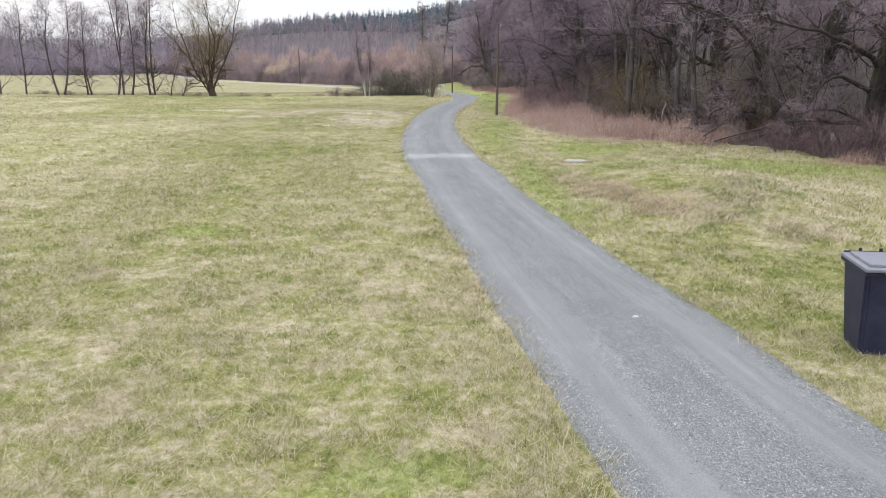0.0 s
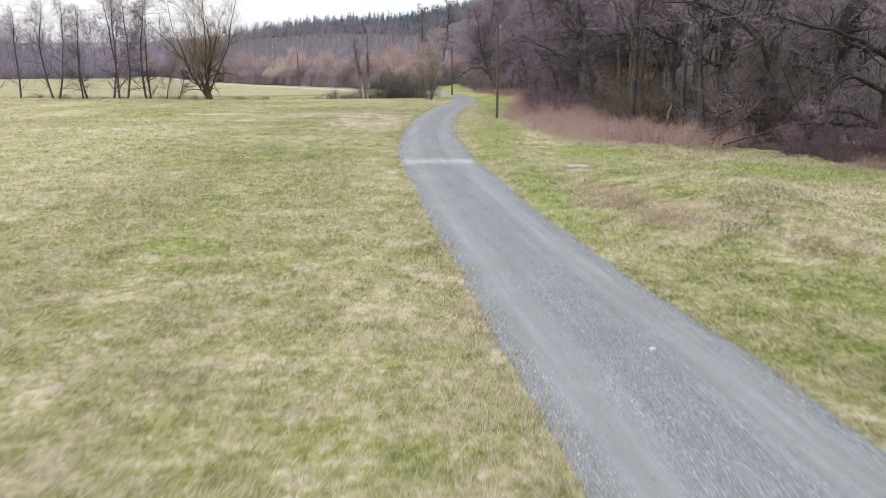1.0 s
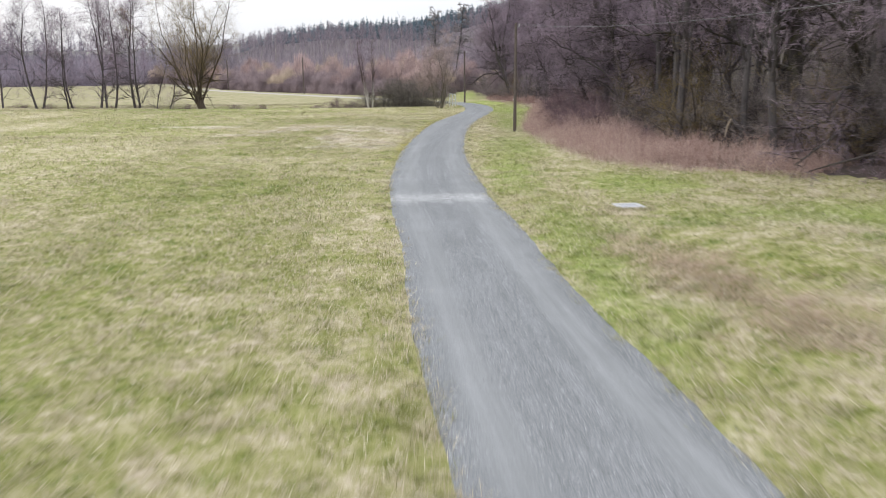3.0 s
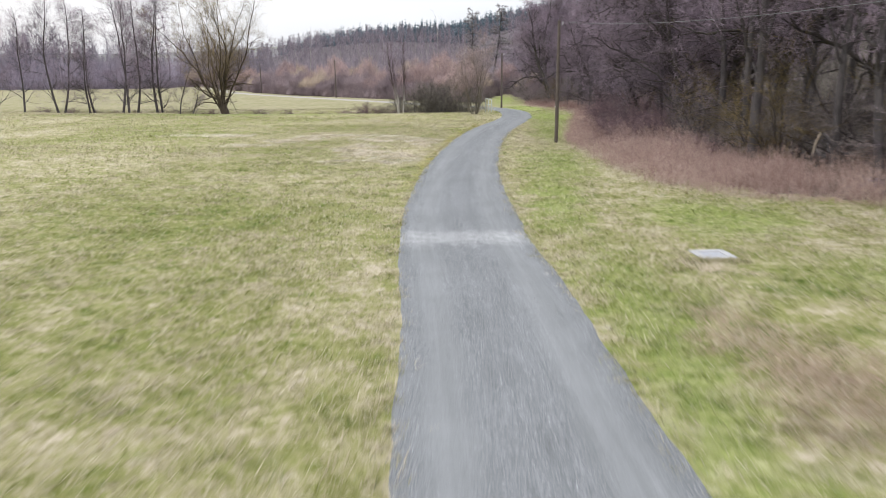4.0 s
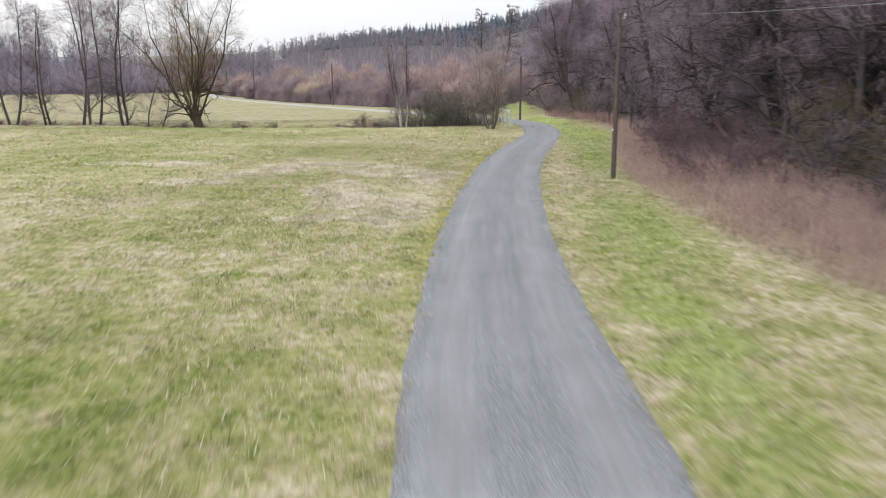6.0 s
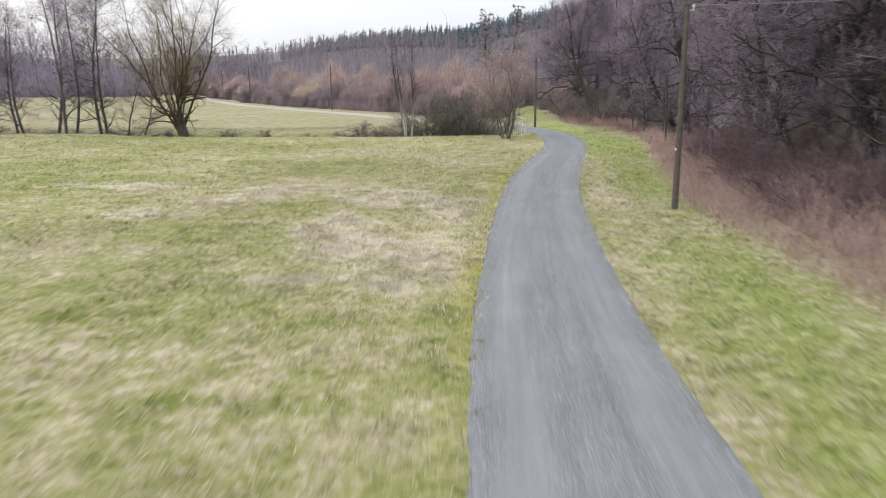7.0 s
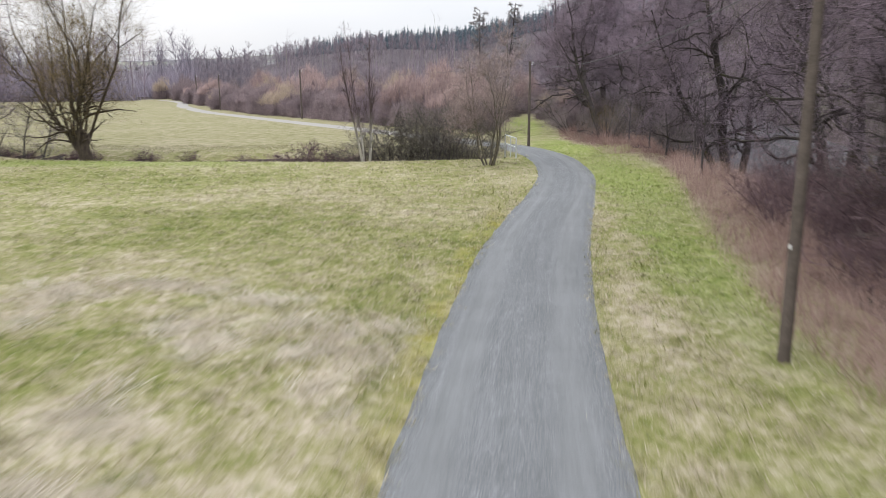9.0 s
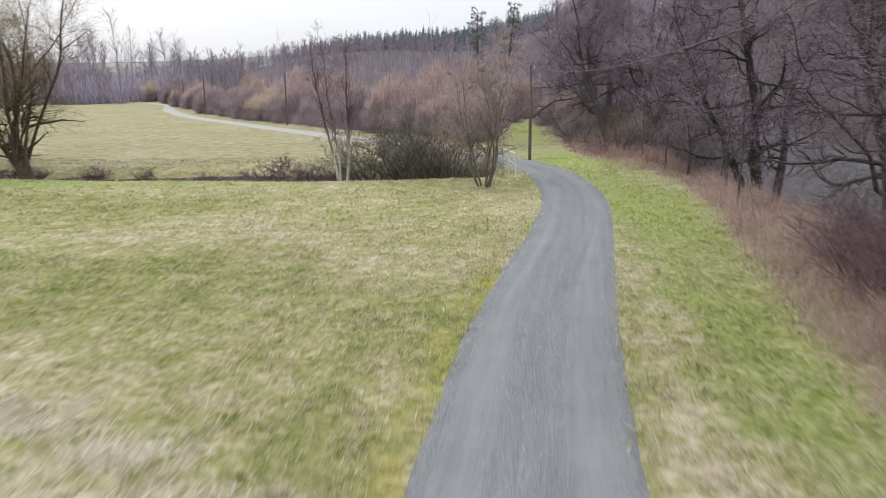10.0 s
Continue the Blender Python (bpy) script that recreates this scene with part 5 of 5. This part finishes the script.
# long bleached straw in the dry patches, and small dry and fresh tussocks all over the meadow
def tussocks(seed, c, per, size, tall, wide, reach):
    """Clumps of blades, each clump combed over to one side."""
    r = np.random.RandomState(seed)
    n = len(c) * per
    i = np.repeat(np.arange(len(c)), per)
    big = r.uniform(0.5, 1.4, len(c))[i]
    p = c[i] + r.normal(0, 1, (n, 2)) * (size * big)[:, None]
    way = r.uniform(0, 6.28, len(c))[i] + r.normal(0, 0.55, n)
    keep = away(p[:, 0], p[:, 1], PATH_L[(PATH_L[:, 1] > 0) & (PATH_L[:, 1] < 72)]) > np.interp(p[:, 1], HALF_Y, HALF_W) + 0.05
    p, way, big, n = p[keep], way[keep], big[keep], int(keep.sum())
    base = np.c_[p, ground_z(p[:, 0], p[:, 1]) - 0.01]
    o, h = reach * big * r.uniform(0.3, 1.3, n), tall * big * r.uniform(0.3, 1.2, n)
    e = np.stack([-np.sin(way) * wide, np.cos(way) * wide, np.zeros(n)], 1)
    tip = base + np.stack([np.cos(way) * o, np.sin(way) * o, h], 1)
    return np_mesh("tussocks", np.stack([base - e, base + e, tip], 1).reshape(-1, 3), None, np.arange(3 * n).reshape(-1, 3), smooth=False)


r = np.random.RandomState(61)
ts = []
for x, y, rx, ry in STRAW:
    n = int(7 + 8 * rx * ry)
    ang, rad = r.uniform(0, 6.28, n), np.sqrt(r.rand(n))
    ts.append(np.stack([x + rx * rad * np.cos(ang) * 1.15 + r.normal(0, 0.3, n), y + ry * rad * np.sin(ang) * 1.15 + r.normal(0, 0.25, n)], 1))
stuff("straw_tufts", tussocks(62, np.concatenate(ts), 120, 0.17, 0.08, 0.008, 0.30), M_STRAW, "long bleached straw tufts lying in the meadow", "grass")
# a strip of matted tan grass beside the path and rough tussocks on the low mound
mu = r.rand(210)
ma = np.stack([3.35 + 1.35 * mu + r.normal(0, 0.36, 210), 20.8 - 5.4 * mu + r.normal(0, 0.5, 210)], 1)
stuff("matted_grass", tussocks(65, ma, 110, 0.13, 0.05, 0.0055, 0.17), M_TAN, "matted reddish tan grass beside the path", "grass")
mb = np.concatenate([np.array([cx, cy]) + r.normal(0, sd, (n, 2)) for cx, cy, sd, n in [(5.5, 16.0, 0.55, 26), (7.1, 17.0, 0.5, 26), (6.4, 13.4, 0.35, 18), (5.2, 14.9, 0.4, 12), (3.9, 23.7, 0.3, 7)]])
stuff("mound_tussocks", tussocks(66, mb, 110, 0.17, 0.09, 0.0055, 0.20), M_PALE, "rough straw-coloured tussocks on the low mound", "grass")
mc = np.concatenate([np.array([cx, cy]) + r.normal(0, 0.8, (n, 2)) for cx, cy, n in [(6.2, 16.4, 22), (7.8, 17.6, 18), (4.6, 21.4, 10), (5.4, 14.0, 8)]])
stuff("green_tussocks", tussocks(67, mc, 90, 0.15, 0.08, 0.006, 0.12), M_FRESH, "rank green tussocks on the low mound", "grass")
dry_c = np.stack([r.uniform(-14, 7.5, 1500), 3 + 58 * r.rand(1500) ** 1.4], 1)
stuff("dry_tussocks", tussocks(63, dry_c, 60, 0.09, 0.045, 0.0028, 0.10), M_PALE, "small dry straw-coloured tussocks among the grass", "grass")
fresh_c = np.stack([r.uniform(-14, 9.0, 1500), 3 + 58 * r.rand(1500) ** 1.4], 1)
stuff("fresh_tussocks", tussocks(64, fresh_c, 60, 0.08, 0.07, 0.0034, 0.06), M_FRESH, "small fresh green tussocks among the grass", "grass")

# tufts creeping over the path's edges
r = np.random.RandomState(71)
ei = np.nonzero((pl[:, 1] > 3) & (pl[:, 1] < 60))[0]
ec = ei[(len(ei) * r.rand(700) ** 1.3).astype(int)]
es = np.sign(r.normal(0, 1, 700))
eo = np.interp(pl[ec, 1], HALF_Y, HALF_W) + r.normal(0.0, 0.09, 700)
ep = np.repeat(pl[ec] + ps[ec] * (es * eo)[:, None], 36, 0) + r.normal(0, 0.055, (700 * 36, 2))
stuff("edge_grass", blades(72, ep[:, 0], ep[:, 1], 0.055, 0.0045, 1.0), M_BLADE, "ragged grass tufts creeping over the path's edges", "grass")

# longer grass hiding the manhole frame's edges
r = np.random.RandomState(81)
ka = r.uniform(0, 6.28, 420)
kr = 0.42 + np.abs(r.normal(0, 0.14, 420)) + 0.08 * np.abs(np.sin(2 * ka))
stuff("frame_grass", blades(82, 4.15 + np.cos(ka) * kr, 24.8 + np.sin(ka) * kr, 0.07, 0.006, 1.6), M_BLADE, "longer grass round the manhole frame", "grass")

fx_, fy_ = 4.1 + r.uniform(-0.55, 0.55, 900), 24.22 + r.normal(0, 0.12, 900)
stuff("tall_fringe", blades(83, fx_, np.minimum(fy_, 24.42), 0.085, 0.006, 0.5), M_BLADE, "taller grass before the manhole frame", "grass")

# stones of the path, loose along its middle and edges
r = np.random.RandomState(21)
near_i = np.nonzero((pl[:, 1] > 2.5) & (pl[:, 1] < 58))[0]
n = 26000
si = near_i[(len(near_i) * r.rand(n) ** 1.6).astype(int)]
u = np.where(r.rand(n) < 0.55, r.normal(0, 0.24, n), np.sign(r.normal(0, 1, n)) * r.normal(0.97, 0.07, n))
sp_ = pl[si] + ps[si] * (u * np.interp(pl[si, 1], HALF_Y, HALF_W))[:, None] + r.normal(0, 0.12, (n, 2))
sz = 0.0035 + 0.006 * r.rand(n) ** 3
zc = ground_z(sp_[:, 0], sp_[:, 1]) + 0.035 - 0.03 * np.clip(np.abs(u), 0, 1) ** 2 + sz * 0.25
octa = np.array([(1, 0, 0), (-1, 0, 0), (0, 1, 0), (0, -1, 0), (0, 0, 0.75), (0, 0, -0.75)], float)
v = np.c_[sp_, zc][:, None] + octa[None] * sz[:, None, None] * r.uniform(0.6, 1.4, (n, 6, 1))
f8 = np.array([(0, 2, 4), (2, 1, 4), (1, 3, 4), (3, 0, 4), (2, 0, 5), (1, 2, 5), (3, 1, 5), (0, 3, 5)])
stuff("loose_gravel", np_mesh("loose_gravel", v.reshape(-1, 3), None, (np.arange(n)[:, None, None] * 6 + f8).reshape(-1, 3), False), M_STONE, "loose grey and white stones on the path", "gravel")


# dry stalks at the wood's edge
def stalks(seed, n, line, depth, tall, thick, lean=0.25, sub=3):
    r = np.random.RandomState(seed)
    i = r.randint(0, len(line) - 1, n)
    t_ = np.gradient(line, axis=0)
    t_ /= np.linalg.norm(t_, axis=1)[:, None]
    s_ = np.stack([t_[:, 1], -t_[:, 0]], 1)
    dep = r.uniform(0, 1, n) ** 1.2 * depth
    p = line[i] + s_[i] * dep[:, None] + r.normal(0, 0.18, (n, 2))
    clump = 0.62 + 0.38 * wave(p[:, 0], p[:, 1], 1.4, seed + 3)
    h = tall * np.clip(clump, 0.25, 1.1) * (0.45 + 0.55 * np.clip(dep / 1.2, 0, 1)) * r.uniform(0.5, 1.15, n)
    b = np.c_[p, ground_z(p[:, 0], p[:, 1]) - 0.05]
    d = np.array([0, 0, 1.0]) + r.normal(0, lean, (n, 3))
    l1 = strands(r, b, d, h, 2, 0.12, 0)
    g = Grown()
    g.tris(spikes(l1[:, [0, 2]], thick))
    if sub:
        p2, d2, _, _ = fork(r, l1, np.full((n, 3), thick), sub, 0.35, 1.0, 40)
        g.tris(spikes(strands(r, p2, d2, np.repeat(h, sub) * r.uniform(0.15, 0.35, len(p2)), 1, 0.2, 0), thick * 0.7))
    return g


fl = FRONT_L[(FRONT_L[:, 1] > 28.8) & (FRONT_L[:, 1] < 72)]
stuff("dry_herbs", stalks(1, 30000, fl, 4.4, 1.35, 0.006, 0.25, 2).mesh("dry_herbs"), M_REED, "tall dry red-brown herbs along the wood's edge", "dry herbs")
fl0 = FRONT_L[(FRONT_L[:, 1] > 29.5) & (FRONT_L[:, 1] < 88)] - np.array([0.35, 0])
stuff("fringe_grass", stalks(7, 9000, fl0, 1.0, 0.5, 0.006, 0.4, 1).mesh("fringe_grass"), M_PALE, "pale dry grass fringing the tall herbs", "dry herbs")
fl2 = FRONT_L[(FRONT_L[:, 1] > 70)]
stuff("dry_grass", stalks(2, 20000, fl2, 4.2, 0.9, 0.007, 0.3, 2).mesh("dry_grass"), M_REED, "dry brown grass below the riverside trees", "dry herbs")
fl3 = FRONT_L[(FRONT_L[:, 1] < 24.6)]
stuff("pale_dry_grass", stalks(3, 5000, fl3, 2.0, 0.6, 0.006, 0.3, 2).mesh("pale_dry_grass"), M_REED, "dry brown grass under the wood's edge", "dry herbs")
bt = np.gradient(PATH_L, axis=0)
bt /= np.linalg.norm(bt, axis=1)[:, None]
belt = (PATH_L + np.stack([bt[:, 1], -bt[:, 0]], 1) * 3.6)[(PATH_L[:, 1] > 103) & (PATH_L[:, 1] < 205)]
stuff("track_brush", stalks(5, 26000, belt, 8.0, 3.0, 0.014, 0.35, 3).mesh("track_brush"), M_TWIG_D, "bare purple-grey brush along the far track", "undergrowth")
stuff("ditch_grass", stalks(4, 26000, DITCH_L[(DITCH_L[:, 0] > -60) & (DITCH_L[:, 0] < -2)] - np.array([0, 1.2]), -2.6, 0.62, 0.011, 0.35, 1).mesh("ditch_grass"), M_REED, "dry brown grass in the ditch", "dry herbs")


# ---------------------------------------------------------------- poles and cable
def cylinder(bm, a, b, r0, r1=None, seg=12):
    a, b = Vector(a), Vector(b)
    m = Matrix.Translation((a + b) / 2) @ (b - a).to_track_quat("Z", "Y").to_matrix().to_4x4()
    bmesh.ops.create_cone(bm, cap_ends=True, segments=seg, radius1=r0, radius2=r0 if r1 is None else r1, depth=(b - a).length, matrix=m)


def box(bm, x, y, z, sx, sy, sz, bevel=0.0, rot=None):
    m = Matrix.Translation((x, y, z)) @ (rot or Matrix()) @ Matrix.Diagonal((sx, sy, sz, 1))
    vs = bmesh.ops.create_cube(bm, size=1, matrix=m)["verts"]
    if bevel:
        es = list({e for v in vs for e in v.link_edges})
        bmesh.ops.bevel(bm, geom=es, offset=bevel, segments=2, affect="EDGES", profile=0.6)


def pole_at(x, y, tall, label, tag=False, tilt=0.0):
    p = thing("telephone_pole", label, "pole", "telephone poles")
    z = zat(x, y)
    bm = bmesh.new()
    cylinder(bm, (0, 0, -0.4), (0, 0, tall), 0.092, 0.065, 14)
    part("shaft", bm, M_POLE, p)
    bm = bmesh.new()
    cylinder(bm, (0, 0, tall), (0, 0, tall + 0.05), 0.085, 0.02, 14)
    part("cap", bm, M_POLE, p)
    bm = bmesh.new()
    cylinder(bm, (0.07, 0, tall - 0.16), (0.17, 0, tall - 0.16), 0.012)
    cylinder(bm, (0.165, 0, tall - 0.17), (0.165, 0, tall - 0.06), 0.012)
    part("bracket", bm, M_STEEL, p)
    bm = bmesh.new()
    cylinder(bm, (0.165, 0, tall - 0.09), (0.165, 0, tall - 0.01), 0.032, 0.022)
    part("insulator", bm, M_CERAMIC, p, "white ceramic insulator")
    if tag:
        bm = bmesh.new()
        box(bm, -0.085, -0.06, 1.66, 0.04, 0.008, 0.06, 0.003)
        part("tag", bm, M_TAG, p, "small white plastic tag")
    p.matrix_basis = pose(x, y, z, 0, tilt, 0)
    return (x + 0.165, y, z + tall - 0.03)


top1 = pole_at(2.8, 46.8, 5.45, "weathered wooden telephone pole with white tag by the path", True, 0.0)
top2 = pole_at(0.05, 81.0, 4.85, "weathered wooden telephone pole beyond the bridge")
top3 = pole_at(13.9, 10.0, 5.7, "weathered wooden telephone pole at the wood's edge")
top4 = pole_at(-22.8, 113.8, 5.0, "slim wooden telephone pole beside the far path")
top5 = pole_at(-41.8, 139.8, 5.0, "slim wooden telephone pole beside the far path")
top6 = pole_at(-56.0, 165.3, 5.0, "slim wooden telephone pole beside the far path")


def cable(a, b, sag, r=0.009):
    u = np.linspace(0, 1, 25)[:, None]
    line = np.array(a) * (1 - u) + np.array(b) * u
    line[:, 2] -= sag * 4 * (u * (1 - u))[:, 0]
    g = Grown()
    g.quads(tubes(line[None], np.full((1, 25), r), 5))
    me = g.mesh("cable")
    me.materials.append(M_WIRE)
    tagged(new("telephone_cable", me), "thin grey telephone cable sagging between the poles", "cable", "telephone cables")


cable(top1, top3, 0.95)
cable(top1, top2, 0.7)
cable(top2, top4, 0.6)
cable(top4, top5, 0.5)
cable(top5, top6, 0.5)


# ---------------------------------------------------------------- bin, cover, bridge rail
def wheeled_bin(x, y, turn):
    b = thing("wheelie_bin", "dark navy plastic wheelie bin with weathered grey lid", "bin")
    bm = bmesh.new()
    low = [(-0.21, -0.24), (0.21, -0.24), (0.21, 0.25), (-0.21, 0.25)]
    high = [(-0.28, -0.35), (0.28, -0.35), (0.28, 0.35), (-0.28, 0.35)]
    lv = [bm.verts.new((*p, 0.02)) for p in low]
    hv = [bm.verts.new((*p, 0.98)) for p in high]
    bm.faces.new(lv[::-1])
    bm.faces.new(hv)
    for i in range(4):
        bm.faces.new((lv[i], lv[(i + 1) % 4], hv[(i + 1) % 4], hv[i]))
    bmesh.ops.bevel(bm, geom=[e for e in bm.edges if abs(e.verts[0].co.z - e.verts[1].co.z) > 0.5], offset=0.045, segments=3, affect="EDGES")
    part("body", bm, M_BIN, b)
    bm = bmesh.new()
    box(bm, 0, 0, 0.975, 0.60, 0.74, 0.045, 0.012)
    part("rim", bm, M_BIN, b)
    bm = bmesh.new()
    box(bm, 0, -0.01, 1.02, 0.62, 0.77, 0.04, 0.015)
    box(bm, 0, 0.0, 1.05, 0.48, 0.60, 0.045, 0.02)
    lid = part("lid", bm, M_LID, b, "weathered grey plastic lid")
    bm = bmesh.new()
    box(bm, 0, -0.40, 1.0, 0.24, 0.035, 0.03, 0.01)
    part("grip", bm, M_LID, lid)
    bm = bmesh.new()
    cylinder(bm, (-0.25, 0.43, 1.03), (0.25, 0.43, 1.03), 0.016)
    for s in (-1, 1):
        box(bm, s * 0.18, 0.40, 1.02, 0.03, 0.10, 0.06, 0.008)
    part("handle", bm, M_BIN, b)
    for s in (-1, 1):
        bm = bmesh.new()
        cylinder(bm, (s * 0.11, 0.34, 1.04), (s * 0.11, 0.34, 1.10), 0.018)
        part("hinge", bm, M_RUBBER, b)
        bm = bmesh.new()
        cylinder(bm, (s * 0.12, 0.24, 0.085), (s * 0.17, 0.24, 0.085), 0.085, 0.085, 20)
        w = part("wheel", bm, M_RUBBER, b)
        bm = bmesh.new()
        cylinder(bm, (s * 0.168, 0.24, 0.085), (s * 0.176, 0.24, 0.085), 0.05, 0.05, 16)
        part("hub", bm, M_BIN, w)
    bm = bmesh.new()
    cylinder(bm, (-0.17, 0.24, 0.085), (0.17, 0.24, 0.085), 0.012)
    part("axle", bm, M_STEEL, b)
    b.matrix_basis = pose(x, y, zat(x, y), 0, 0, turn)


wheeled_bin(4.79, 8.0, -8)

slab = thing("manhole_cover", "pale concrete manhole frame with grey cover in the grass", "manhole cover")
bm = bmesh.new()
for dx, dy, sx, sy in ((0, 0.255, 0.66, 0.14), (0, -0.255, 0.66, 0.14), (-0.26, 0, 0.14, 0.37), (0.26, 0, 0.14, 0.37)):
    box(bm, dx, dy, 0.0, sx, sy, 0.16, 0.01)
part("frame", bm, M_CONCRETE, slab, "pale concrete frame")
bm = bmesh.new()
box(bm, 0, 0, 0.005, 0.375, 0.365, 0.13, 0.006)
part("cover", bm, M_CAP, slab, "grey cement cover")
slab.matrix_basis = pose(4.15, 24.8, zat(4.15, 24.8) - 0.066, 0, 0, 9)

rail = thing("bridge_railing", "galvanised tubular railing of the small bridge", "railing")
ra, rb = Vector((-0.74, 74.0, 0)), Vector((-1.30, 76.5, 0))
for i in range(3):
    q = ra.lerp(rb, i / 2)
    bm = bmesh.new()
    cylinder(bm, (q.x, q.y, -0.35), (q.x, q.y, 0.98), 0.036)
    part("post", bm, M_STEEL, rail)
for z in (1.0, 0.55):
    bm = bmesh.new()
    cylinder(bm, (ra.x, ra.y, z), (rb.x, rb.y, z), 0.03)
    part("bar", bm, M_STEEL, rail)

# a fallen limb with pale broken wood at the wood's edge
r = np.random.RandomState(44)
fallen = thing("fallen_branch", "fallen crooked dark limb with pale broken ends", "branch")
fz = zat(11.0, 35.0)
main = np.array([[(12.6, 35.8, fz + 1.0), (11.9, 35.3, fz + 0.75), (11.2, 35.0, fz + 0.55), (10.6, 34.8, fz + 0.62), (10.2, 34.7, fz + 0.95), (9.9, 34.9, fz + 1.35)]])
g = Grown()
mr = np.array([[0.10, 0.095, 0.085, 0.075, 0.06, 0.035]])
g.quads(tubes(main, mr, 8))
p_, d_, rad_, t_ = fork(r, main, mr, 9, 0.1, 0.95, 55)
g.quads(tubes(strands(r, p_, d_, r.uniform(0.4, 1.1, 9), 4, 0.25, -0.03), taper(9, 5, np.full(9, 0.028), 0.2), 5))
part("limb", g.mesh("limb"), M_BARK, fallen)
g = Grown()
g.quads(tubes(np.array([[(10.9, 34.6, fz - 0.05), (10.85, 34.6, fz + 0.25), (10.8, 34.65, fz + 0.5)], [(9.9, 34.9, fz + 1.3), (9.8, 34.95, fz + 1.0), (9.75, 35.0, fz + 0.6)]]), np.array([[0.05, 0.04, 0.02], [0.035, 0.03, 0.015]]), 6))
part("broken_end", g.mesh("broken_end"), M_PALE, fallen, "pale barkless broken wood")

# a low bent-wire frame standing in the rough grass
hoop = thing("wire_frame", "low grey bent-wire frame standing in the grass", "frame")
hz = zat(9.25, 15.3)
hp = np.array([[(9.16, 15.3, hz - 0.1), (9.16, 15.3, hz + 0.24), (9.23, 15.32, hz + 0.34), (9.6, 15.4, hz + 0.34), (9.68, 15.42, hz + 0.24), (9.68, 15.42, hz - 0.1)]])
g = Grown()
g.quads(tubes(hp, np.full((1, 6), 0.012), 6))
part("hoop", g.mesh("hoop"), M_STEEL, hoop)
g = Grown()
g.quads(tubes(np.array([[(9.16, 15.3, hz + 0.06), (9.68, 15.42, hz + 0.06)]]), np.full((1, 2), 0.01), 6))
part("cross_bar", g.mesh("cross_bar"), M_STEEL, hoop)

# a pale stone lying on the path
stone = thing("pale_stone", "small pale flat stone lying on the gravel path", "stone")
bm = bmesh.new()
bmesh.ops.create_icosphere(bm, subdivisions=2, radius=0.034)
r = np.random.RandomState(8)
for v in bm.verts:
    v.co *= 1 + 0.18 * r.normal()
    v.co.z *= 0.3
    v.co.x *= 1.35
part("stone_body", bm, M_CONCRETE, stone)
stone.matrix_basis = pose(2.35, 9.0, 0.036, 3, -4, 25)
